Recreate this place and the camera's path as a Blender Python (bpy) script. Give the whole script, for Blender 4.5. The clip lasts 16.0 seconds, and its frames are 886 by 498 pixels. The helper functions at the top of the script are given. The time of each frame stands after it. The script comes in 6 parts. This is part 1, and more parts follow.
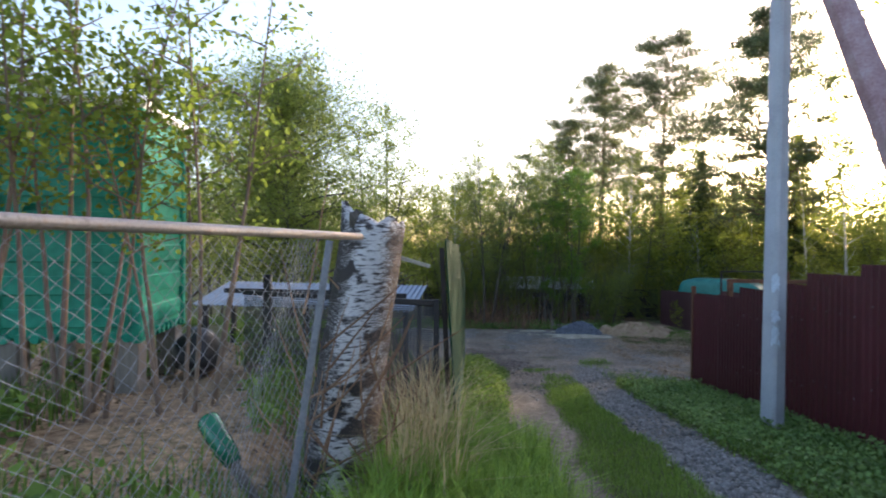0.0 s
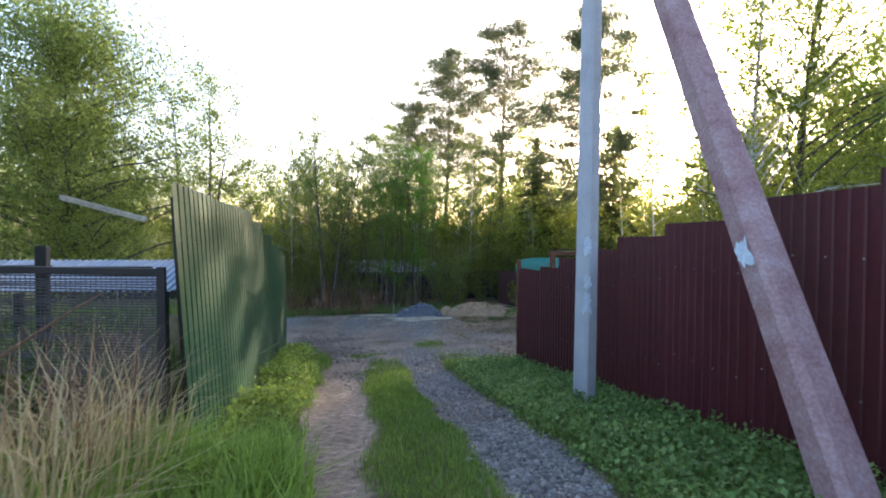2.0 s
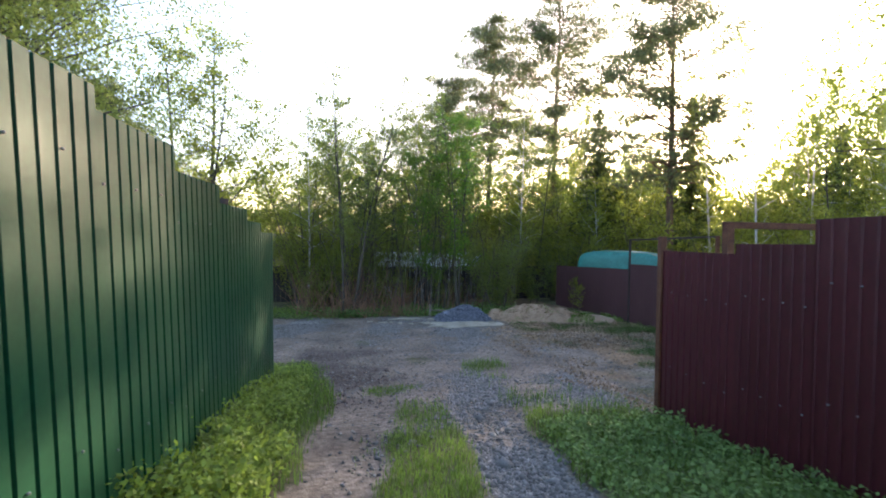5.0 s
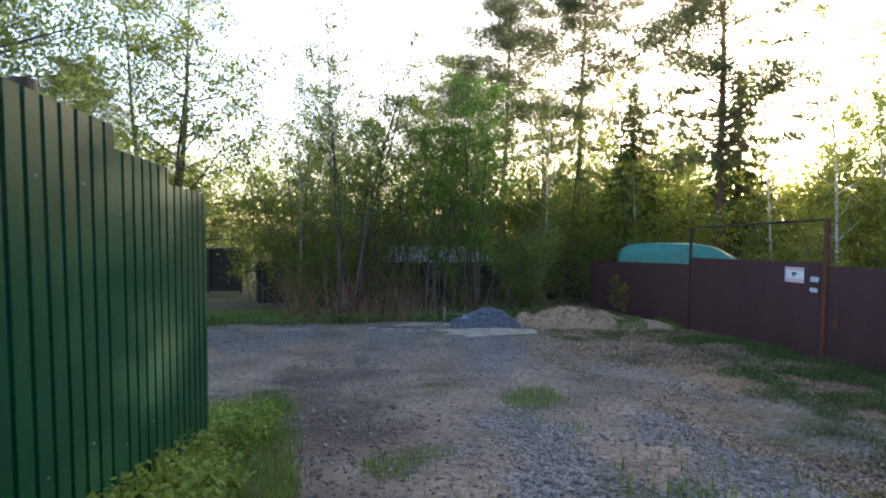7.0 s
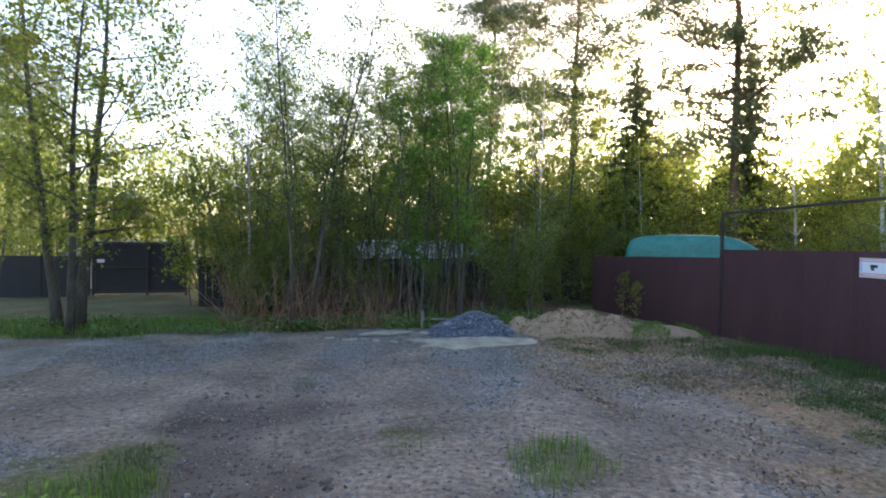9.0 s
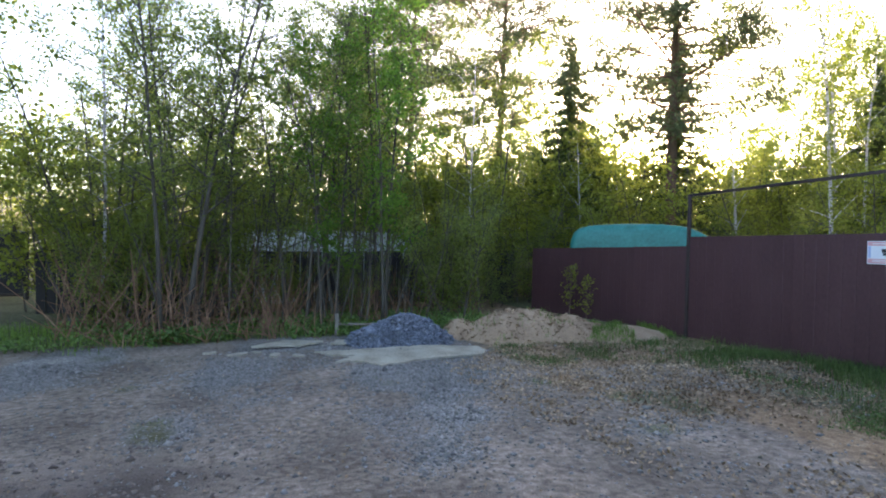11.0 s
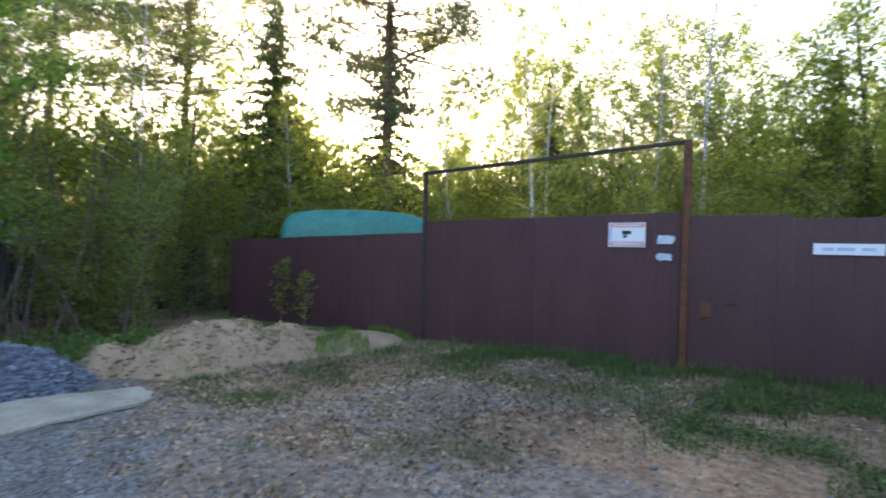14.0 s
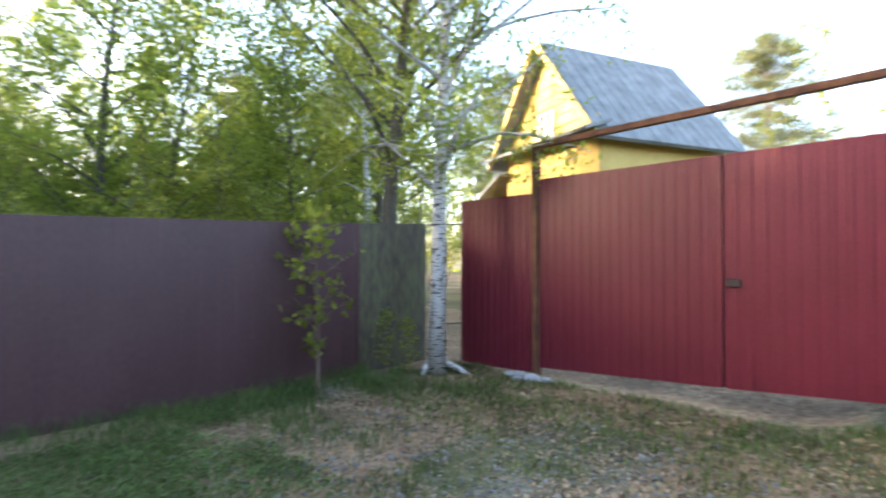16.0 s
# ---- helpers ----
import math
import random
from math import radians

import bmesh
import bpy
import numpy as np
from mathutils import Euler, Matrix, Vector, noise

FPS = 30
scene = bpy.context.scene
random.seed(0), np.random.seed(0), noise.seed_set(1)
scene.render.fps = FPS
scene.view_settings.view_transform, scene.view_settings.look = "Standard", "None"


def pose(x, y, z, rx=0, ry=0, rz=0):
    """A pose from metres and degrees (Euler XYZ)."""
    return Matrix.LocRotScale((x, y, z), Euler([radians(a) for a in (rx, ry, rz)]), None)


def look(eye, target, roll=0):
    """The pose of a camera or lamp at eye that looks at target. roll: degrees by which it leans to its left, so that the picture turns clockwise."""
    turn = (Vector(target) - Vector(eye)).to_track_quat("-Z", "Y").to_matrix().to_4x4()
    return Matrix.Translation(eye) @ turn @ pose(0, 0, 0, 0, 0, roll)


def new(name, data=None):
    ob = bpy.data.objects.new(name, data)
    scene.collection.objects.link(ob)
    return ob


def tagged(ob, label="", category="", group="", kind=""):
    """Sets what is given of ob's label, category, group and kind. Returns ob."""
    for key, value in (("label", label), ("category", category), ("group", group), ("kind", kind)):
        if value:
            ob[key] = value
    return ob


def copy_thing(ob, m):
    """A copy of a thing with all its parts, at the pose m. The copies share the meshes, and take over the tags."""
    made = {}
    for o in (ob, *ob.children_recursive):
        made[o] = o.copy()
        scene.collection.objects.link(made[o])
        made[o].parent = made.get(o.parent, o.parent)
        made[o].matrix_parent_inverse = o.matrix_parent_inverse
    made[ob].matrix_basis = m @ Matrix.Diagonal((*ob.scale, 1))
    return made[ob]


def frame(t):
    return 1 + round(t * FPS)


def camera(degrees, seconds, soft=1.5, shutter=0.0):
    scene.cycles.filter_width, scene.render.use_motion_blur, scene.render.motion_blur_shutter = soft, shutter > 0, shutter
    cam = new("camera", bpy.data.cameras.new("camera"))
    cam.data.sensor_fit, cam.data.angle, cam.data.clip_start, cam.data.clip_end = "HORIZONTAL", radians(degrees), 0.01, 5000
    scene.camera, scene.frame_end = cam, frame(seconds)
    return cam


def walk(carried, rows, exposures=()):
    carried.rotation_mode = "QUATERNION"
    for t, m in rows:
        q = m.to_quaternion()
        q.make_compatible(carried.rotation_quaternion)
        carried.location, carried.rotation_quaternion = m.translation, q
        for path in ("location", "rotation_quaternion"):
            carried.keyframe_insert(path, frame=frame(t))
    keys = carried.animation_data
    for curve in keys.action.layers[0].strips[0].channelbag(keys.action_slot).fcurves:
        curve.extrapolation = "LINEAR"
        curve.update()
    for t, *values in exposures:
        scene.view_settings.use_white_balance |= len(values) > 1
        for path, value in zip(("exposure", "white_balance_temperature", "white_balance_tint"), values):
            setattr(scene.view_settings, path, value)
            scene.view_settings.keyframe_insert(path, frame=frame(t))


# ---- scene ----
cam = camera(79.5, 16.0, soft=1.9, shutter=0.22)
METRES, EYE, TILT, LEAN, TURN = 19.75, 1.4, -3.3, 2.57, 0.0
ROWS = [
    (0.0, 0.0, 0.0, 0.0, -0.17, 3.12, -3.08),
    (0.5, 0.0048, 0.0023, -0.0012, -8.95, 3.46, -2.26),
    (1.0, 0.0163, 0.0102, -0.0057, -14.01, 3.22, -1.73),
    (1.5, 0.0293, 0.027, -0.0078, -15.21, 2.83, -1.61),
    (2.0, 0.0427, 0.0541, -0.0091, -15.61, 2.46, -1.82),
    (2.5, 0.0519, 0.0888, -0.0108, -15.07, 2.28, -1.96),
    (3.0, 0.0599, 0.1242, -0.0117, -14.19, 2.26, -2.1),
    (3.5, 0.0652, 0.1639, -0.0123, -13.0, 2.14, -2.22),
    (4.0, 0.0711, 0.2026, -0.0136, -12.56, 2.16, -2.29),
    (6.5, 0.0877, 0.409, -0.0235, -11.52, 1.99, -2.53),
    (7.0, 0.0946, 0.4522, -0.0253, -11.56, 2.02, -2.46),
    (7.5, 0.1011, 0.4911, -0.0278, -11.52, 2.03, -2.6),
    (8.0, 0.111, 0.5282, -0.03, -11.88, 2.1, -2.57),
    (10.5, 0.1477, 0.692, -0.041, -19.85, 2.78, -2.14),
    (11.0, 0.1519, 0.724, -0.0438, -23.0, 2.88, -2.03),
    (11.5, 0.1582, 0.75, -0.0437, -25.99, 2.99, -1.91),
    (12.0, 0.1663, 0.7753, -0.0447, -30.95, 3.12, -1.57),
    (12.5, 0.1748, 0.7967, -0.0453, -34.89, 3.29, -1.31),
    (13.0, 0.1871, 0.8195, -0.0475, -39.79, 3.37, -0.94),
    (13.5, 0.203, 0.8341, -0.0473, -42.42, 3.34, -0.68),
    (14.0, 0.2242, 0.8419, -0.0483, -54.43, 3.58, 0.16),
    (14.5, 0.2501, 0.8457, -0.048, -70.24, 3.35, 1.3),
    (15.0, 0.2737, 0.8423, -0.0492, -86.74, 3.0, 2.28),
    (15.5, 0.2915, 0.8195, -0.0465, -105.49, 2.25, 3.4),
    (16.0, 0.3036, 0.8048, -0.0461, -131.32, 0.91, 4.03),
]
walk(cam, [(t, pose(0, 0, EYE, TILT, LEAN, TURN) @ pose(METRES * x, METRES * y, METRES * z, 90 + pitch, roll, yaw)) for t, x, y, z, yaw, pitch, roll in ROWS],
     exposures=[(0.0, 2.45, 6350, 18), (0.7, 2.45, 6350, 18), (1.5, 2.7, 6250, 18), (3.5, 3.05, 6250, 19), (7.0, 2.85, 6350, 18), (8.0, 2.9, 6350, 18), (11.0, 3.2, 6400, 18), (12.5, 3.25, 6400, 19), (13.1, 3.3, 6400, 20), (14.5, 3.4, 6350, 19), (15.5, 3.8, 6100, 18), (16.0, 3.9, 6550, 14)])

# ---- world and sun ----
SUN_AZ, SUN_EL = radians(45.3), radians(9.0)  # from +y towards +x
world = bpy.data.worlds.new("world")
scene.world = world
world.use_nodes = True
wn = world.node_tree
sky = wn.nodes.new("ShaderNodeTexSky")
sky.sky_type, sky.sun_disc = "NISHITA", False
sky.sun_elevation, sky.sun_rotation = SUN_EL, SUN_AZ
sky.air_density, sky.dust_density, sky.ozone_density = 0.8, 3.0, 1.0
bg = wn.nodes["Background"]
wn.links.new(sky.outputs[0], bg.inputs[0])
bg.inputs[1].default_value = 0.15
sun = new("sun", bpy.data.lights.new("sun", "SUN"))
sun.data.energy, sun.data.angle, sun.data.color = 1.7, radians(0.6), (1.0, 0.82, 0.55)
sun_way = Vector((math.sin(SUN_AZ) * math.cos(SUN_EL), math.cos(SUN_AZ) * math.cos(SUN_EL), math.sin(SUN_EL)))
sun.matrix_world = look(sun_way * 100, (0, 0, 0))


# ---- materials ----
def mat(name, colours, scale=6.0, rough=0.8, metal=0.0, bump=0.3, fine=60.0, stretch=(1, 1, 1), island=0.0, objects=0.0, spec=0.4, through_light=0.0, dist=0.01):
    """Two scales of noise over a colour ramp, with bump; island and objects: brightness variation per island or per object."""
    m = bpy.data.materials.new(name)
    m.use_nodes = True
    nt = m.node_tree
    n, l = nt.nodes, nt.links
    p = n["Principled BSDF"]
    co = n.new("ShaderNodeTexCoord")
    mp = n.new("ShaderNodeMapping")
    mp.inputs["Scale"].default_value = stretch
    l.new(co.outputs["Object"], mp.inputs[0])
    a = n.new("ShaderNodeTexNoise")
    a.inputs["Scale"].default_value, a.inputs["Detail"].default_value = scale, 6
    b = n.new("ShaderNodeTexNoise")
    b.inputs["Scale"].default_value, b.inputs["Detail"].default_value = fine, 4
    l.new(mp.outputs[0], a.inputs[0])
    l.new(mp.outputs[0], b.inputs[0])
    mix = n.new("ShaderNodeMath")
    mix.operation = "MULTIPLY_ADD"
    mix.inputs[1].default_value = 0.45
    l.new(b.outputs[0], mix.inputs[0])
    half = n.new("ShaderNodeMath")
    half.operation = "MULTIPLY"
    half.inputs[1].default_value = 0.55
    l.new(a.outputs[0], half.inputs[0])
    l.new(half.outputs[0], mix.inputs[2])
    ramp = n.new("ShaderNodeValToRGB")
    el = ramp.color_ramp.elements
    while len(el) < len(colours):
        el.new(0.5)
    for k, c in enumerate(colours):
        el[k].position = 0.32 + 0.36 * k / max(1, len(colours) - 1)
        el[k].color = (*c, 1)
    l.new(mix.outputs[0], ramp.inputs[0])
    out = ramp.outputs[0]
    for amount, kind, socket in ((island, "ShaderNodeNewGeometry", "Random Per Island"), (objects, "ShaderNodeObjectInfo", "Random")):
        if amount:
            info = n.new(kind)
            mr = n.new("ShaderNodeMapRange")
            mr.inputs[3].default_value, mr.inputs[4].default_value = 1 - amount, 1 + amount
            l.new(info.outputs[socket], mr.inputs[0])
            hsv = n.new("ShaderNodeHueSaturation")
            l.new(mr.outputs[0], hsv.inputs["Value"])
            l.new(out, hsv.inputs["Color"])
            out = hsv.outputs[0]
    l.new(out, p.inputs["Base Color"])
    p.inputs["Roughness"].default_value, p.inputs["Metallic"].default_value = rough, metal
    p.inputs["Specular IOR Level"].default_value = spec
    if bump:
        bp = n.new("ShaderNodeBump")
        bp.inputs["Strength"].default_value, bp.inputs["Distance"].default_value = bump, dist
        l.new(mix.outputs[0], bp.inputs["Height"])
        l.new(bp.outputs[0], p.inputs["Normal"])
    if through_light:
        tr = n.new("ShaderNodeBsdfTranslucent")
        l.new(out, tr.inputs[0])
        ms = n.new("ShaderNodeMixShader")
        ms.inputs[0].default_value = through_light
        l.new(p.outputs[0], ms.inputs[1])
        l.new(tr.outputs[0], ms.inputs[2])
        l.new(ms.outputs[0], n["Material Output"].inputs[0])
    return m


def leafmat(name, dark, light, island=0.35, light_through=0.58):
    return mat(name, [dark, light], scale=0.6, fine=3.0, rough=0.55, bump=0, island=island, objects=0.12, spec=0.25, through_light=light_through)


M = {
    "green_paint": mat("green_paint", [(0.003, 0.036, 0.017), (0.004, 0.047, 0.022), (0.008, 0.061, 0.027)], 1.5, 0.40, bump=0.0, fine=25, objects=0.08, spec=0.14),
    "red_paint": mat("red_paint", [(0.098, 0.007, 0.017), (0.122, 0.010, 0.023), (0.142, 0.014, 0.029)], 1.5, 0.45, bump=0.0, fine=30, objects=0.08, spec=0.45),
    # Darker, browner copy of the gate red: the lane fence's shade put into colour.
    "shaded_red_paint": mat("shaded_red_paint", [(0.040, 0.005, 0.008), (0.059, 0.008, 0.012), (0.078, 0.012, 0.017)], 1.3, 0.5, bump=0.0, fine=22, objects=0.14, spec=0.35, stretch=(1, 1, 0.4)),
    "brown_paint": mat("brown_paint", [(0.056, 0.024, 0.026), (0.074, 0.033, 0.035), (0.090, 0.043, 0.044)], 1.2, 0.5, bump=0.0, fine=30, objects=0.08, stretch=(1, 1, 0.5)),
    "mossy_paint": mat("mossy_paint", [(0.055, 0.034, 0.036), (0.075, 0.055, 0.045), (0.12, 0.115, 0.06), (0.15, 0.145, 0.08)], 1.1, 0.8, bump=0.1, fine=14, stretch=(1, 1, 0.35)),
    "rust": mat("rust", [(0.045, 0.020, 0.012), (0.115, 0.045, 0.021), (0.17, 0.078, 0.038)], 9, 0.8, bump=0.4, fine=90),
    "dark_steel": mat("dark_steel", [(0.03, 0.022, 0.02), (0.06, 0.04, 0.034)], 9, 0.7, bump=0.3, fine=90),
    "screw": mat("screw", [(0.55, 0.55, 0.56), (0.70, 0.70, 0.70)], 8, 0.4, metal=0.5, bump=0.0),
    "wire": mat("wire", [(0.17, 0.18, 0.20), (0.30, 0.31, 0.34)], 14, 0.45, metal=0.4, bump=0.0),
    "zinc": mat("zinc", [(0.16, 0.16, 0.17), (0.26, 0.26, 0.27)], 8, 0.5, metal=0.6, bump=0.1),
    "pipe": mat("pipe", [(0.20, 0.17, 0.15), (0.36, 0.32, 0.29), (0.30, 0.22, 0.17)], 12, 0.55, metal=0.3, bump=0.2, stretch=(1, 1, 1)),
    "concrete": mat("concrete", [(0.27, 0.28, 0.30), (0.36, 0.37, 0.39), (0.42, 0.43, 0.45)], 3, 0.85, bump=0.35, fine=70),
    "strut": mat("strut", [(0.19, 0.095, 0.098), (0.29, 0.175, 0.175), (0.38, 0.285, 0.285)], 5, 0.9, bump=0.6, fine=45),
    "paper": mat("paper", [(0.36, 0.43, 0.50), (0.62, 0.68, 0.74)], 12, 0.7, bump=0.1),
    "white_sign": mat("white_sign", [(0.70, 0.71, 0.74), (0.78, 0.79, 0.80)], 5, 0.5, bump=0.0),
    "red_print": mat("red_print", [(0.62, 0.30, 0.30), (0.70, 0.38, 0.38)], 30, 0.6, bump=0),
    "blue_print": mat("blue_print", [(0.36, 0.42, 0.62), (0.45, 0.52, 0.70)], 30, 0.6, bump=0),
    "black_print": mat("black_print", [(0.02, 0.02, 0.025), (0.03, 0.03, 0.03)], 30, 0.6, bump=0),
    "tarp": mat("tarp", [(0.006, 0.105, 0.085), (0.010, 0.155, 0.125), (0.022, 0.20, 0.165)], 2.5, 0.45, bump=0.25, fine=14, dist=0.03),
    "shed_tarp": mat("shed_tarp", [(0.006, 0.20, 0.135), (0.012, 0.30, 0.19), (0.025, 0.37, 0.24)], 2.5, 0.4, bump=0.3, fine=10, dist=0.03, through_light=0.25),
    "plywood": mat("plywood", [(0.14, 0.12, 0.09), (0.30, 0.275, 0.215), (0.43, 0.40, 0.325)], 2.2, 0.85, bump=0.3, fine=40),
    "old_wood": mat("old_wood", [(0.13, 0.11, 0.09), (0.24, 0.21, 0.17)], 4, 0.85, bump=0.5, fine=40, stretch=(1, 1, 0.15)),
    "yellow_wood": mat("yellow_wood", [(0.47, 0.31, 0.075), (0.57, 0.40, 0.11)], 4, 0.6, bump=0.2, fine=30),
    "slate": mat("slate", [(0.10, 0.105, 0.11), (0.18, 0.19, 0.195), (0.26, 0.265, 0.27)], 2, 0.8, bump=0.4, fine=30),
    "glass_dark": mat("glass_dark", [(0.03, 0.035, 0.04), (0.04, 0.045, 0.05)], 2, 0.08, bump=0),
    "film": mat("film", [(0.55, 0.60, 0.66), (0.72, 0.76, 0.80)], 2, 0.35, bump=0.3, fine=12, through_light=0.3),
    "blue_sheet": mat("blue_sheet", [(0.15, 0.205, 0.27), (0.23, 0.295, 0.37)], 3, 0.5, bump=0.1),
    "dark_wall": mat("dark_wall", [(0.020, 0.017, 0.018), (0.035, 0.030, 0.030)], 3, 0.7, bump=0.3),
    "black_plastic": mat("black_plastic", [(0.008, 0.008, 0.01), (0.02, 0.02, 0.02)], 5, 0.4, bump=0.2),
    "bottle_green": mat("bottle_green", [(0.006, 0.085, 0.04), (0.012, 0.15, 0.075)], 8, 0.2, bump=0.2),
    "net": mat("net", [(0.05, 0.045, 0.045), (0.08, 0.07, 0.07)], 20, 0.7, bump=0),
    "bark": mat("bark", [(0.048, 0.040, 0.032), (0.09, 0.077, 0.062), (0.14, 0.122, 0.10)], 8, 0.95, bump=0.9, fine=50, stretch=(1, 1, 0.25), dist=0.02),
    "pine_bark": mat("pine_bark", [(0.07, 0.045, 0.03), (0.15, 0.09, 0.055), (0.22, 0.12, 0.065)], 6, 0.95, bump=0.9, fine=30, stretch=(1, 1, 0.3), dist=0.03),
    "shrub_bark": mat("shrub_bark", [(0.13, 0.09, 0.065), (0.23, 0.165, 0.12)], 10, 0.9, bump=0.5, fine=60, stretch=(1, 1, 0.3)),
    "cane": mat("cane", [(0.13, 0.068, 0.042), (0.24, 0.135, 0.08), (0.34, 0.22, 0.135)], 2, 0.85, bump=0.2, island=0.4),
    "leaf_birch": leafmat("leaf_birch", (0.19, 0.23, 0.04), (0.32, 0.36, 0.06), 0.35, 0.74),
    "leaf_alder": leafmat("leaf_alder", (0.16, 0.21, 0.05), (0.27, 0.325, 0.08), 0.35, 0.74),
    "leaf_bright": leafmat("leaf_bright", (0.11, 0.22, 0.03), (0.19, 0.33, 0.05), 0.35, 0.72),
    "leaf_shrub": leafmat("leaf_shrub", (0.15, 0.215, 0.035), (0.27, 0.335, 0.055), 0.35, 0.66),
    "needle": leafmat("needle", (0.085, 0.105, 0.045), (0.17, 0.19, 0.08), 0.4, 0.5),
    "spruce": leafmat("spruce", (0.07, 0.10, 0.03), (0.135, 0.165, 0.05), 0.4, 0.45),
    "grass": leafmat("grass", (0.09, 0.165, 0.028), (0.17, 0.265, 0.05), 0.4, 0.42),
    "yard_blade": leafmat("yard_blade", (0.06, 0.108, 0.030), (0.135, 0.185, 0.056), 0.45, 0.38),
    "tall_grass": leafmat("tall_grass", (0.13, 0.24, 0.03), (0.23, 0.34, 0.06), 0.4, 0.45),
    "dry_grass": leafmat("dry_grass", (0.36, 0.29, 0.15), (0.52, 0.43, 0.25), 0.3, 0.4),
    "weed": leafmat("weed", (0.15, 0.245, 0.038), (0.27, 0.375, 0.075), 0.4, 0.5),
    "fence_weed": leafmat("fence_weed", (0.10, 0.185, 0.05), (0.20, 0.30, 0.085), 0.4, 0.4),
    "litter": leafmat("litter", (0.15, 0.098, 0.058), (0.39, 0.285, 0.18), 0.5, 0.1),
    "stone": mat("stone", [(0.105, 0.100, 0.092), (0.172, 0.164, 0.152), (0.26, 0.25, 0.234)], 20, 0.85, bump=0.3, island=0.45),
    "blue_stone": mat("blue_stone", [(0.078, 0.09, 0.115), (0.135, 0.152, 0.185), (0.205, 0.225, 0.262)], 20, 0.8, bump=0.3, island=0.45),
    "clod": mat("clod", [(0.085, 0.066, 0.054), (0.13, 0.104, 0.086), (0.19, 0.155, 0.13)], 20, 0.95, bump=0.4, island=0.4),
    "sand": mat("sand", [(0.19, 0.122, 0.074), (0.30, 0.205, 0.128), (0.39, 0.28, 0.185)], 4, 0.95, bump=0.5, fine=60, dist=0.02),
}


def birch_bark(name, black, scale, rotten=False):
    """White bark with dark bands and lens-shaped scars that run round the trunk."""
    m = bpy.data.materials.new(name)
    m.use_nodes = True
    n, l = m.node_tree.nodes, m.node_tree.links
    p = n["Principled BSDF"]
    co = n.new("ShaderNodeTexCoord")
    out = []
    for stretch, s, lo, hi in (((1, 1, 5.0), scale * 1.6, 0.52, 0.62), ((1, 1, 1.6), scale * 0.55, 0.62 - black, 0.68 - black), ((1, 1, 9.0), scale * 4, 0.35, 0.75)):
        mp = n.new("ShaderNodeMapping")
        mp.inputs["Scale"].default_value = stretch
        l.new(co.outputs["Object"], mp.inputs[0])
        t = n.new("ShaderNodeTexNoise")
        t.inputs["Scale"].default_value, t.inputs["Detail"].default_value = s, 7
        l.new(mp.outputs[0], t.inputs[0])
        mr = n.new("ShaderNodeMapRange")
        mr.inputs[1].default_value, mr.inputs[2].default_value = lo, hi
        l.new(t.outputs[0], mr.inputs[0])
        out.append(mr.outputs[0])
    dark = n.new("ShaderNodeMath")
    dark.operation = "MAXIMUM"
    l.new(out[0], dark.inputs[0])
    l.new(out[1], dark.inputs[1])
    base = n.new("ShaderNodeMixRGB")
    base.inputs[1].default_value, base.inputs[2].default_value = (0.62, 0.60, 0.58, 1), (0.40, 0.37, 0.36, 1)
    l.new(out[2], base.inputs[0])
    mixc = n.new("ShaderNodeMixRGB")
    mixc.inputs[2].default_value = (0.035, 0.028, 0.026, 1)
    l.new(dark.outputs[0], mixc.inputs[0])
    l.new(base.outputs[0], mixc.inputs[1])
    colour = mixc.outputs[0]
    if rotten:  # one side bare and dark, the other brown and fibrous
        axis = n.new("ShaderNodeSeparateXYZ")
        l.new(co.outputs["Normal"], axis.inputs[0])
        rag = n.new("ShaderNodeMath")
        rag.operation = "MULTIPLY_ADD"
        rag.inputs[1].default_value = 0.9
        l.new(out[2], rag.inputs[0])
        l.new(axis.outputs[0], rag.inputs[2])
        for lo, hi, tone in ((-0.05, -0.4, (0.030, 0.024, 0.021, 1)), (0.95, 1.25, (0.17, 0.115, 0.085, 1))):
            mr = n.new("ShaderNodeMapRange")
            mr.inputs[1].default_value, mr.inputs[2].default_value = lo, hi
            l.new(rag.outputs[0], mr.inputs[0])
            over = n.new("ShaderNodeMixRGB")
            over.inputs[2].default_value = tone
            l.new(mr.outputs[0], over.inputs[0])
            l.new(colour, over.inputs[1])
            colour = over.outputs[0]
    l.new(colour, p.inputs["Base Color"])
    p.inputs["Roughness"].default_value = 0.8
    bp = n.new("ShaderNodeBump")
    bp.inputs["Strength"].default_value, bp.inputs["Distance"].default_value = 0.7, 0.012
    l.new(dark.outputs[0], bp.inputs["Height"])
    l.new(bp.outputs[0], p.inputs["Normal"])
    return m


M["birch"] = birch_bark("birch", 0.02, 6.0)
M["stump_bark"] = birch_bark("stump_bark", 0.10, 11.0, True)


# ---- building helpers ----
def part(name, data, material, parent=None, label=""):
    """Links a bmesh, mesh or (verts, faces) as one mesh object."""
    if isinstance(data, bmesh.types.BMesh):
        me = bpy.data.meshes.new(name)
        data.to_mesh(me)
        data.free()
    elif isinstance(data, bpy.types.Mesh):
        me = data
    else:
        me = bpy.data.meshes.new(name)
        v, f = data
        me.from_pydata([tuple(map(float, q)) for q in v], [], [tuple(map(int, q)) for q in f])
    ob = new(name, me)
    if material and not me.materials:
        me.materials.append(material)
    if parent:
        ob.parent = parent
    if label:
        tagged(ob, label)
    return ob


def smooth(ob):
    for poly in ob.data.polygons:
        poly.use_smooth = True
    return ob


